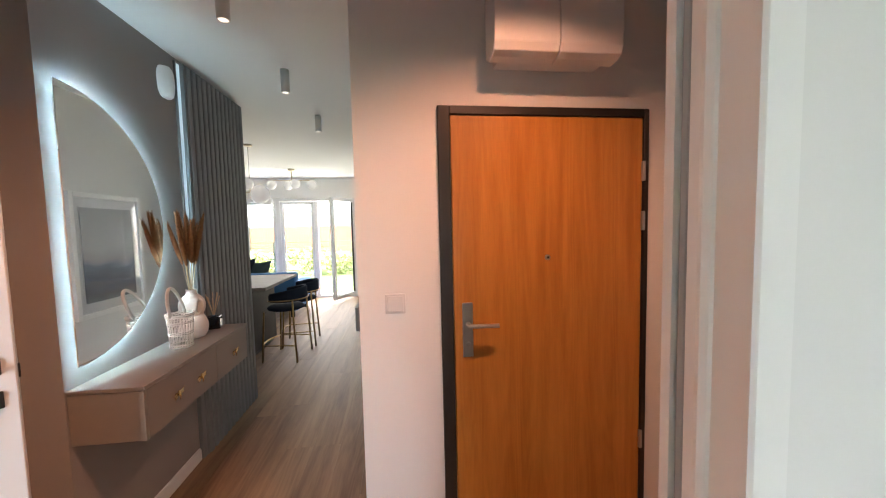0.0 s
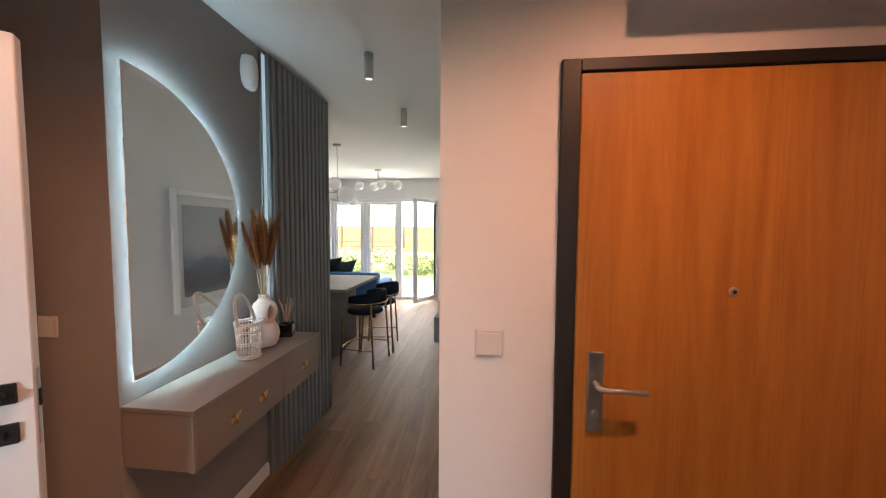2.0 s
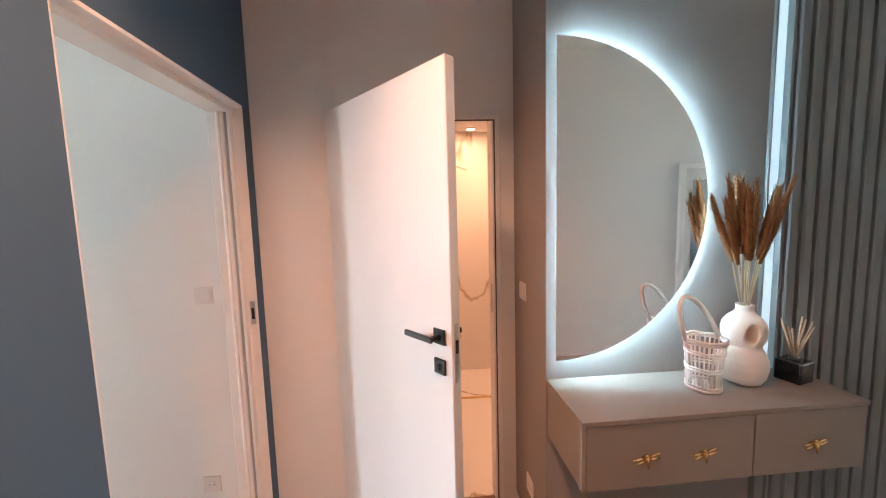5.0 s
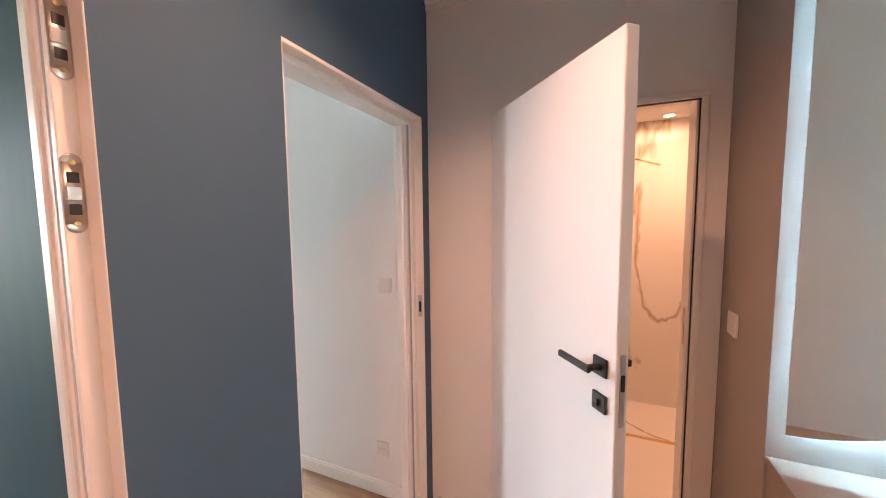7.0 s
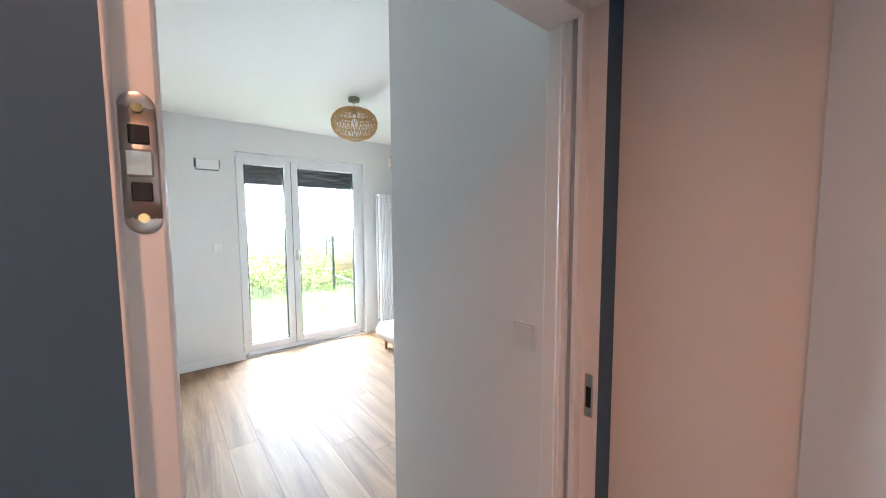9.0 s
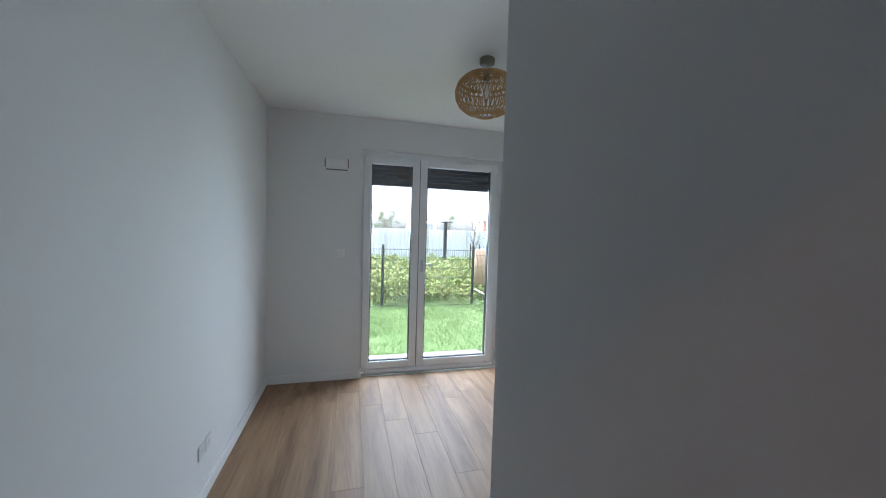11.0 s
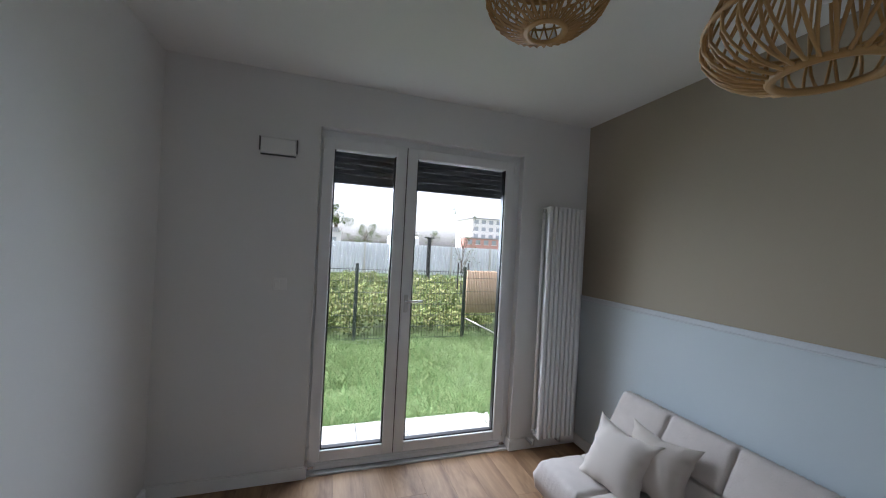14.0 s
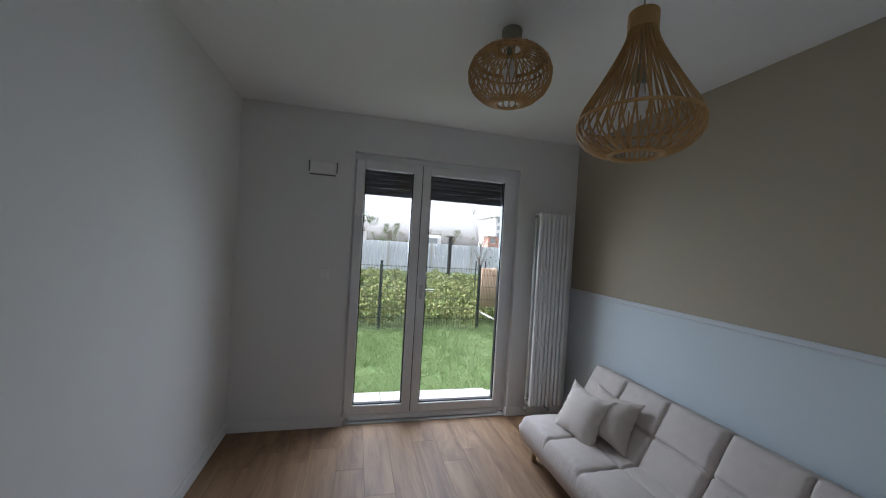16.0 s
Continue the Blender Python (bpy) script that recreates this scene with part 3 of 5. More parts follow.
part("side_panel", box(-1.135, -1.113, 1.608, 1.622, 0.660, 0.881, 0.001), GREIGE, t)


def dragonfly(parent, y, z):
    b = tube([(-1.113, y, z), (-1.098, y, z)], 0.006, 10)
    tube([(-1.096, y, z + 0.016), (-1.094, y, z + 0.008), (-1.094, y, z - 0.012), (-1.097, y, z - 0.032)], 0.0042, 8, bm=b, taper=[1.2, 1.3, 0.8, 0.45])
    lathe([(0.001, -0.005), (0.005, -0.002), (0.005, 0.002), (0.001, 0.005)], 10, bm=b, centre=(-1.095, y, z + 0.020))
    for s in (1, -1):
        for tip, root in (((0.031, 0.014), 0.009), ((0.028, -0.004), 0.002)):
            w = tube([(-1.096, y, z + root), (-1.095, y + s * tip[0] * 0.6, z + root * 0.4 + tip[1] * 0.6), (-1.096, y + s * tip[0], z + tip[1])], 0.0055, 8, taper=[0.5, 1.1, 0.5])
            bmesh.ops.scale(w, vec=(0.35, 1, 1), verts=w.verts, space=Matrix.Translation((1.096, 0, 0)))
            merge(b, w)
    bmesh.ops.scale(b, vec=(1, 1.5, 0.9), verts=b.verts, space=Matrix.Translation((0, -y, -z)))
    bmesh.ops.rotate(b, cent=(-1.1, y, z), matrix=Matrix.Rotation(radians(12), 3, "X"), verts=b.verts)
    part("knob", b, GOLD, parent, "gold dragonfly knob")


for y0, y1, knobs in ((1.6235, 2.2035, (1.818, 2.017)), (2.2065, 2.616, (2.413,))):
    d = part("drawer_front", box(-1.135, -1.113, y0, y1, 0.660, 0.880, 0.0015), GREIGE, t)
    for y in knobs:
        dragonfly(d, y, 0.765)

# half-moon mirror with light behind it
t = thing("half_moon_mirror", "half-moon wall mirror with cool backlight", "mirror", (-1.39, 1.63, 1.59))
R, CY, CZ = 0.597, 1.628, 1.590


def half(r, inset, x0, x1, seg=48):
    bm = bmesh.new()
    ring = [(CY + inset + (r - inset) * math.sin(math.pi * i / seg), CZ + (r - inset) * math.cos(math.pi * i / seg)) for i in range(seg + 1)]
    a = [bm.verts.new((x0, y, z)) for y, z in ring]
    c = [bm.verts.new((x1, y, z)) for y, z in ring]
    n = len(ring)
    for i in range(n):
        j = (i + 1) % n
        bm.faces.new((a[i], a[j], c[j], c[i]))
    bm.faces.new(list(reversed(a))), bm.faces.new(c)
    bmesh.ops.recalc_face_normals(bm, faces=bm.faces)
    return bm, ring


bm, _ring = half(R, 0, -1.371, -1.366)
part("mirror_glass", bm, MIRROR, t)
bm, _ring = half(R, 0.048, -1.4105, -1.3715)
part("back_box", bm, PLASTIC, t)
_, _ring = half(R, 0.045, 0, 0)
b = bmesh.new()
_pair = [(b.verts.new((-1.389, y, z)), b.verts.new((-1.385, y, z))) for y, z in _ring]
for (p0, p1), (q0, q1) in zip(_pair, _pair[1:]):
    b.faces.new((p0, q0, q1, p1))
part("led_strip", b, GLOW, t, "cool white light strip")
part("led_strip", tube([(-1.388, CY + 0.040, CZ - 0.53), (-1.388, CY + 0.040, CZ + 0.53)], 0.0007, 6), SIDEGLOW, t, "cool white light strip")

b = box(-1.411, -1.40, 2.512, 2.552, 0.902, 2.64, 0.001)
t = thing("led_profile", "vertical cool white light strip beside the slats", "light strip", (-1.39, 2.53, 0.9))
part("diffuser", b, LED, t)
part("edge", box(-1.411, -1.396, 2.504, 2.511, 0.902, 2.65, 0.001), SLAT, t)
part("edge", box(-1.411, -1.376, 2.553, 2.566, 0.0, 2.65, 0.001), SLAT, t)
part("lower_batten", box(-1.411, -1.384, 2.51, 2.5525, 0.0, 0.658, 0.001), SLAT, t)

t = thing("slat_panel", "grey fluted wall panel with rounded vertical slats", "wall panel", (-1.39, 2.98, 0))
part("backing", box(-1.411, -1.388, 2.567, 3.402, 0, 2.645), SLAT, t)
n = 13
for i in range(n):
    y0 = 2.568 + i * (3.402 - 2.568) / n
    w = (3.402 - 2.568) / n
    bm = bmesh.new()
    prof = [(y0 + 0.006, -1.3885), (y0 + 0.009, -1.374), (y0 + 0.016, -1.3695), (y0 + w - 0.016, -1.3695), (y0 + w - 0.009, -1.374), (y0 + w - 0.006, -1.3885)]
    lo = [bm.verts.new((x, y, 0.001)) for y, x in prof]
    hi = [bm.verts.new((x, y, 2.645)) for y, x in prof]
    for k in range(len(prof)):
        j = (k + 1) % len(prof)
        bm.faces.new((lo[k], lo[j], hi[j], hi[k]))
    bm.faces.new(lo), bm.faces.new(list(reversed(hi)))
    bmesh.ops.recalc_face_normals(bm, faces=bm.faces)
    part("slat", bm, SLAT, t)

t = thing("alarm_siren", "white rounded alarm unit high on the grey wall", "alarm", (-1.412, 2.405, 2.47))
bm = bmesh.new()
sec = [(-0.066, 0), (-0.064, 0.020), (-0.052, 0.030), (-0.030, 0.046), (0.0, 0.052), (0.030, 0.046), (0.052, 0.030), (0.064, 0.020), (0.066, 0)]
rows = [(-0.094, 0.42), (-0.086, 0.66), (-0.064, 0.88), (-0.025, 1.0), (0.02, 1.0), (0.055, 0.92), (0.080, 0.74), (0.092, 0.5)]
rg = [[bm.verts.new((-1.412 + d * (0.45 + 0.55 * k), 2.405 + y * k, 2.47 + z)) for y, d in sec] for z, k in rows]
for p, q in zip(rg, rg[1:]):
    for i in range(len(sec) - 1):
        bm.faces.new((p[i], p[i + 1], q[i + 1], q[i])).smooth = True
bm.faces.new(rg[0]), bm.faces.new(rg[-1])
bmesh.ops.recalc_face_normals(bm, faces=bm.faces)
part("housing", bm, PLASTIC, t)

LAMPGLOW = mat("lamp_lens", (0.9, 0.9, 0.85), 0.4, emit=((1, 0.86, 0.7), 0.12))
for x, y in ((-0.775, 1.78), (-0.775, 2.66), (-0.78, 3.69), (-0.775, 0.9), (0.45, 0.9)):
    t = thing("ceiling_spot", "white cylinder spotlight on the ceiling", "ceiling light", (x, y, TOP), group="hall spotlights")
    part("body", lathe([(0.029, 0), (0.029, -0.155), (0.027, -0.158), (0.022, -0.158), (0.022, -0.150)], 24, centre=(x, y, TOP)), mat("spot_white", (0.6, 0.6, 0.58), 0.4) if "spot_white" not in bpy.data.materials else bpy.data.materials["spot_white"], t)
    if y > 1:
        part("lens", lathe([(0.0215, -0.153), (0.0215, -0.151)], 20, centre=(x, y, TOP)), LAMPGLOW, t)

# things on the console
CERAMIC = mat("matt_cream_ceramic", (0.68, 0.62, 0.56), 0.7, vary=0.04, scale=20, bump=0.1, bscale=200)
WICKER = mat("whitewashed_wicker", (0.66, 0.62, 0.58), 0.7, vary=0.15, scale=40, bump=0.2)
PAMPAS = mat("brown_pampas_plume", (0.27, 0.135, 0.062), 0.9, vary=0.35, scale=60, spec=0.1)
STEM = mat("dry_straw", (0.52, 0.40, 0.24), 0.8, vary=0.2, scale=50)
REED = mat("pale_reed", (0.55, 0.42, 0.29), 0.8, vary=0.15, scale=50)
BLACKGLASS = mat("black_glass", (0.008, 0.010, 0.014), 0.08)

t = thing("ring_vase", "cream ceramic vase with a hole through its upper body", "vase", (-1.30, 2.335, 0.9))
outline = [(0.050, 0.0), (0.066, 0.005), (0.080, 0.028), (0.088, 0.066), (0.085, 0.095), (0.074, 0.124), (0.064, 0.140), (0.062, 0.150), (0.068, 0.164), (0.076, 0.186), (0.078, 0.210), (0.073, 0.236), (0.058, 0.258), (0.040, 0.272), (0.031, 0.285), (0.030, 0.302), (0.033, 0.308), (0.026, 0.308), (0.022, 0.29)]
fine = []
for (r0, z0), (r1, z1) in zip(outline, outline[1:]):
    fine += [(r0 + (r1 - r0) * k / 4, z0 + (z1 - z0) * k / 4) for k in range(4)]
bm = lathe(fine + outline[-1:], 96)
# a slanted oval opening sinks in from both sides of the upper bulb
for v in bm.verts:
    across, up = v.co.y, v.co.z - 0.205
    side = across - 0.12 * up
    e = (side / 0.017) ** 2 + (up / 0.032) ** 2
    v.co.x *= 1 - 0.93 * math.exp(-e ** 2)
bmesh.ops.recalc_face_normals(bm, faces=bm.faces)
part("body", moved(bm, pose(-1.30, 2.335, 0.9, 0, 0, -24) @ Matrix.Diagonal((0.92, 0.92, 0.97, 1))), CERAMIC, t)

t = thing("pampas_bunch", "bunch of dried brown pampas grass in the vase", "dried flowers", (-1.30, 2.335, 1.2))
rng = random.Random(4)
for i in range(15):
    a = 2 * math.pi * i / 15 + rng.uniform(-0.2, 0.2)
    sp = rng.uniform(0.35, 1.0)
    dx, dy = 0.075 * sp * math.cos(a), 0.165 * sp * math.sin(a)
    topz = rng.uniform(0.37, 0.48)
    base = Vector((-1.30 + 0.008 * math.cos(a), 2.335 + 0.008 * math.sin(a), 1.16))
    tip = Vector((-1.30 + dx, 2.335 + dy, 1.2 + topz))
    mid = base.lerp(tip, 0.5) - Vector((dx, dy, 0)) * 0.12
    start = base.lerp(mid, 0.9)
    part("stem", tube([base, base.lerp(mid, 0.6), start, mid], 0.0016, 5), STEM, t)
    bm = bmesh.new()
    tube([start, start.lerp(tip, 0.25), start.lerp(tip, 0.6), start.lerp(tip, 0.9), tip], 0.0125, 7, bm=bm, taper=[0.4, 1.0, 0.95, 0.6, 0.15])
    ax = (tip - start).normalized()
    for k in range(150):
        f = rng.random() ** 0.9
        c = start.lerp(tip, f)
        o = Vector((rng.gauss(0, 1), rng.gauss(0, 1), rng.gauss(0, 1)))
        o = (o - ax * o.dot(ax)).normalized()
        r = 0.012 * (0.5 + math.sin(math.pi * min(1, 0.12 + f * 0.85)))
        r0 = c + o * r * 0.6
        e = r0 + o * r * 0.75 + ax * rng.uniform(0.014, 0.032)
        s = ax.cross(o) * 0.0018
        bm.faces.new((bm.verts.new(r0 + s), bm.verts.new(r0 - s), bm.verts.new(e)))
    part("plume", bm, PAMPAS, t)

t = thing("wicker_basket", "small whitewashed wicker basket with a tall hoop handle", "basket", (-1.265, 2.148, 0.9))
part("base", lathe([(0.042, 0.001), (0.050, 0.001), (0.050, 0.012), (0.0, 0.012)], 24, centre=(-1.265, 2.148, 0.9)), WICKER, t)


def hoop(r, z, w):
    return tube([(-1.265 + 0.88 * r * math.cos(2 * math.pi * i / 28), 2.148 + 0.88 * r * math.sin(2 * math.pi * i / 28), 0.9 + 1.15 * z + 0.0015 * math.sin(i * 5)) for i in range(28)], w, 6, closed=True)


for z, r, w in ((0.008, 0.062, 0.005), (0.018, 0.062, 0.004), (0.068, 0.066, 0.0035), (0.077, 0.0665, 0.0035), (0.122, 0.070, 0.0035), (0.130, 0.0705, 0.0035), (0.157, 0.074, 0.005), (0.166, 0.075, 0.005)):
    part("hoop", hoop(r, z, w), WICKER, t)
for i in range(26):
    a = 2 * math.pi * i / 26
    part("stake", tube([(-1.265 + 0.88 * r * math.cos(a), 2.148 + 0.88 * r * math.sin(a), 0.9 + 1.15 * z) for r, z in ((0.060, 0.004), (0.064, 0.08), (0.073, 0.165))], 0.0028, 5), WICKER, t)
hp = []
for i in range(21):
    a = math.pi * i / 20
    hp.append((-1.265 + 0.02 * math.sin(a) - 0.01, 2.148 - 0.065 * math.cos(a) - 0.085 * math.sin(a), 1.085 + 0.165 * math.sin(a)))
part("handle", tube(hp, 0.0085, 8), WICKER, t)

t = thing("reed_diffuser", "square black glass reed diffuser with pale sticks", "diffuser", (-1.275, 2.525, 0.9))
part("bottle", moved(box(-0.042, 0.042, -0.042, 0.042, 0.0005, 0.082, 0.007, seg=3), pose(-1.275, 2.525, 0.9, 0, 0, 15)), BLACKGLASS, t)
part("collar", lathe([(0.016, 0.082), (0.016, 0.09), (0.011, 0.09)], 18, centre=(-1.275, 2.525, 0.9)), BLACK, t)
for i in range(8):
    a = 2 * math.pi * i / 8
    part("reed", tube([(-1.275, 2.525, 0.98), (-1.275 + 0.03 * math.cos(a), 2.525 + (0.068 if math.sin(a) > 0 else 0.06) * math.sin(a), 1.125 + 0.02 * math.cos(3 * a))], 0.0028, 6), REED, t)

# ---- corridor and living room ----


def seascape(name):
    """A calm blue-grey seascape print: pale sky, dark far shore, rocks and water."""
    m = bpy.data.materials.new(name)
    m.use_nodes = True
    n, l = m.node_tree.nodes, m.node_tree.links
    p = n["Principled BSDF"]
    co = n.new("ShaderNodeTexCoord")
    sp = n.new("ShaderNodeSeparateXYZ")
    l.new(co.outputs["Object"], sp.inputs[0])
    no = n.new("ShaderNodeTexNoise")
    no.inputs["Scale"].default_value, no.inputs["Detail"].default_value = 4.5, 8
    l.new(co.outputs["Object"], no.inputs["Vector"])
    ad = n.new("ShaderNodeMath")
    ad.operation = "MULTIPLY_ADD"
    l.new(no.outputs[0], ad.inputs[0])
    ad.inputs[1].default_value = 0.22
    l.new(sp.outputs["Z"], ad.inputs[2])
    mr = n.new("ShaderNodeMapRange")
    mr.inputs["From Min"].default_value, mr.inputs["From Max"].default_value = 1.05, 1.95
    l.new(ad.outputs[0], mr.inputs[0])
    cr = n.new("ShaderNodeValToRGB")
    e = cr.color_ramp.elements
    e[0].position, e[0].color = 0.0, (0.22, 0.24, 0.26, 1)
    e[1].position, e[1].color = 1.0, (0.33, 0.35, 0.37, 1)
    for pos, c in ((0.13, (0.10, 0.10, 0.11, 1)), (0.25, (0.07, 0.085, 0.12, 1)), (0.38, (0.13, 0.17, 0.24, 1)), (0.44, (0.26, 0.28, 0.30, 1)), (0.55, (0.36, 0.375, 0.395, 1))):
        x = e.new(pos)
        x.color = c
    l.new(mr.outputs[0], cr.inputs[0])
    l.new(cr.outputs[0], p.inputs["Base Color"])
    p.inputs["Roughness"].default_value = 0.5
    return m


t = thing("framed_picture", "white framed blue-grey seascape print on the corridor wall", "picture", (-0.19, 3.40, 0.87))
for y0, y1, z0, z1 in ((3.03, 3.07, 0.87, 1.89), (3.74, 3.78, 0.87, 1.89), (3.07, 3.74, 0.87, 0.91), (3.07, 3.74, 1.85, 1.89)):
    part("frame_bar", box(-0.222, -0.191, y0, y1, z0, z1, 0.003), TRIM, t)
part("mount", box(-0.2, -0.192, 3.07, 3.74, 0.91, 1.85), mat("card_mount", (0.7, 0.71, 0.72), 0.8, vary=0.02), t)
part("print", box(-0.2035, -0.2005, 3.135, 3.675, 0.99, 1.77), seascape("seascape_print"), t)
pane = part("glazing", box(-0.2125, -0.2105, 3.07, 3.74, 0.91, 1.85), PANE, t)
pane.visible_shadow = False

CABGREY = mat("grey_satin_cabinet", (0.17, 0.18, 0.185), 0.35, vary=0.03)
TOPSTONE = mat("pale_stone_worktop", (0.21, 0.20, 0.195), 0.6, vary=0.3, scale=5, stretch=(1, 5, 1))
t = thing("floating_sideboard", "grey wall-hung sideboard with a pale top", "sideboard", (-0.39, 5.3, 0.28))
part("body", box(-0.578, -0.192, 4.372, 6.3, 0.285, 0.558, 0.002), CABGREY, t)
part("top", box(-0.586, -0.192, 4.365, 6.305, 0.558, 0.578, 0.002), TOPSTONE, t)
for k in range(3):
    part("drawer_front", box(-0.585, -0.579, 4.38 + k * 0.64, 5.012 + k * 0.64, 0.29, 0.553, 0.001), CABGREY, t)
t = thing("wall_cabinet", "tall grey satin wall cabinet above the sideboard", "cabinet", (-0.35, 4.7, 0.965))
part("body", box(-0.496, -0.192, 4.372, 5.20, 0.968, 2.60, 0.002), CABGREY, t)
part("door", box(-0.516, -0.497, 4.372, 4.785, 0.968, 2.60, 0.002), CABGREY, t)
part("door", box(-0.516, -0.497, 4.789, 5.20, 0.968, 2.60, 0.002), CABGREY, t)

t = thing("kitchen_island", "dark kitchen island with a pale marbled worktop", "kitchen island", (-2.1, 4.4, 0))
part("worktop", box(-2.75, -1.50, 4.07, 5.24, 0.885, 0.922, 0.003), TOPSTONE, t)
part("base", box(-2.73, -1.80, 4.11, 5.20, 0.06, 0.884, 0.003), mat("dark_brown_panel", (0.036, 0.031, 0.028), 0.6, vary=0.1, spec=0.25), t)
part("plinth", box(-2.70, -1.84, 4.14, 5.17, 0, 0.06), BLACK, t)

VELVET = mat("navy_velvet", (0.010, 0.016, 0.030), 0.85, vary=0.25, scale=12, spec=0.2)


STOOLGOLD = mat("dark_brushed_brass", (0.42, 0.27, 0.11), 0.3, 1.0, vary=0.06, scale=12)


def bar_stool():
    t = thing("bar_stool", "navy velvet bar stool with slim gold legs", "bar stool", (0, 0, 0), group="stools at the island")
    b = lathe([(0.0, 0.655), (0.17, 0.655), (0.205, 0.668), (0.212, 0.69), (0.19, 0.712), (0.0, 0.718)], 32)
    local("seat", b, VELVET, t)
    bm = bmesh.new()
    n = 22
    rows = []
    for i in range(n + 1):
        a = radians(-112 + 224 * i / n)
        h = 0.045 + 0.04 * math.cos(a * 0.8)
        zc = 0.855 + 0.02 * math.cos(a)
        rows.append([bm.verts.new((r * math.cos(a), r * math.sin(a), zc + z)) for r, z in ((0.215, -h), (0.235, -h - 0.008), (0.25, -h + 0.01), (0.25, h - 0.01), (0.235, h + 0.008), (0.215, h))])
    for p, q in zip(rows, rows[1:]):
        for k in range(6):
            bm.faces.new((p[k], p[(k + 1) % 6], q[(k + 1) % 6], q[k])).smooth = True
    bm.faces.new(rows[0]), bm.faces.new(list(reversed(rows[-1])))
    bmesh.ops.recalc_face_normals(bm, faces=bm.faces)
    local("backrest", bm, VELVET, t)
    local("back_rail", tube([(0.258 * math.cos(radians(a)), 0.258 * math.sin(radians(a)), 0.812) for a in range(-112, 113, 14)], 0.009, 8), STOOLGOLD, t)
    for sx, sy in ((1, 1), (1, -1), (-1, 1), (-1, -1)):
        up = (0.17 * sx, 0.20 * sy, 0.81 if sx > 0 else 0.66)
        local("leg", tube([up, (0.175 * sx, 0.205 * sy, 0.60), (0.205 * sx, 0.225 * sy, 0.0)], 0.0105, 8), STOOLGOLD, t)
    local("footrest", tube([(-0.19, 0.215, 0.22), (-0.23, 0.13, 0.22), (-0.25, 0, 0.22), (-0.23, -0.13, 0.22), (-0.19, -0.215, 0.22)], 0.010, 8), STOOLGOLD, t)
    for s in (1, -1):
        local("side_rail", tube([(0.19, 0.216 * s, 0.22), (-0.19, 0.216 * s, 0.22)], 0.008, 8), STOOLGOLD, t)
    return t


st = bar_stool()
st.matrix_world = pose(-1.42, 4.47, 0, 0, 0, -8) @ Matrix.Diagonal((1, 1, 0.9, 1))
copy_thing(st, pose(-1.395, 4.99, 0, 0, 0, 6))

CHAMPAGNE = mat("champagne_metal", (0.55, 0.48, 0.37), 0.38, 1.0, vary=0.05, scale=12)
OPAL = mat("opal_glass", (0.62, 0.61, 0.59), 0.25, emit=((1, 0.97, 0.92), 0.014))


def globe(parent, x, y, z, r):
    part("globe", lathe([(r * math.sin(math.pi * i / 14), -r * math.cos(math.pi * i / 14)) for i in range(15)], 24, centre=(x, y, z)), OPAL, parent, "opal glass globe")


t = thing("globe_chandelier", "champagne metal chandelier with opal glass globes over the island", "chandelier", (-1.95, 4.95, TOP))
part("canopy", lathe([(0.05, 0), (0.05, -0.02), (0.01, -0.025)], 20, centre=(-1.95, 4.95, TOP)), CHAMPAGNE, t)
part("cable", tube([(-1.95, 4.95, TOP), (-1.95, 4.95, 2.2)], 0.003, 6), BLACK, t)
part("arm", tube([(-2.35, 4.90, 2.02), (-1.95, 4.95, 2.06), (-1.72, 5.0, 2.06)], 0.008, 8), CHAMPAGNE, t)
part("stem", tube([(-1.95, 4.95, 2.2), (-1.95, 4.95, 1.98)], 0.008, 8), CHAMPAGNE, t)
for x, y, z, r in ((-1.84, 4.99, 2.03, 0.12), (-1.99, 4.96, 2.17, 0.08), (-1.80, 5.12, 1.96, 0.06), (-2.2, 4.9, 1.98, 0.10), (-2.36, 4.9, 2.13, 0.08)):
    globe(t, x, y, z, r)

t = thing("ceiling_lamp", "champagne metal ceiling lamp with four opal globes", "ceiling lamp", (-1.98, 6.9, TOP))
part("canopy", lathe([(0.06, 0), (0.06, -0.03), (0.02, -0.035)], 20, centre=(-1.98, 6.9, TOP)), CHAMPAGNE, t)
part("stem", tube([(-1.98, 6.9, TOP), (-1.98, 6.9, 2.46)], 0.012, 8), CHAMPAGNE, t)
part("arm", tube([(-2.36, 6.88, 2.46), (-1.6, 6.92, 2.46)], 0.009, 8), CHAMPAGNE, t)
for dx, dy in ((-0.36, 0), (-0.1, 0.12), (0.1, -0.14), (0.36, 0.02)):
    globe(t, -1.98 + dx, 6.9 + dy, 2.385, 0.085)

FABRICBLUE = mat("blue_woven_fabric", (0.035, 0.13, 0.33), 0.9, vary=0.12, scale=60, bump=0.3, bscale=300)
t = thing("living_sofa", "blue fabric sofa by the living room window", "sofa", (-2.6, 6.6, 0))
part("seat", box(-3.6, -1.85, 6.55, 7.4, 0.12, 0.44, 0.05, seg=3), FABRICBLUE, t)
part("backrest", box(-3.6, -1.85, 6.40, 6.60, 0.12, 0.80, 0.05, seg=3), FABRICBLUE, t)
for x in (-3.5, -1.95):
    for y in (6.5, 7.3):
        part("foot", box(x - 0.03, x + 0.03, y - 0.03, y + 0.03, 0, 0.13), BLACK, t)
part("armrest", box(-2.05, -1.83, 6.42, 7.42, 0.12, 0.60, 0.05, seg=3), FABRICBLUE, t)


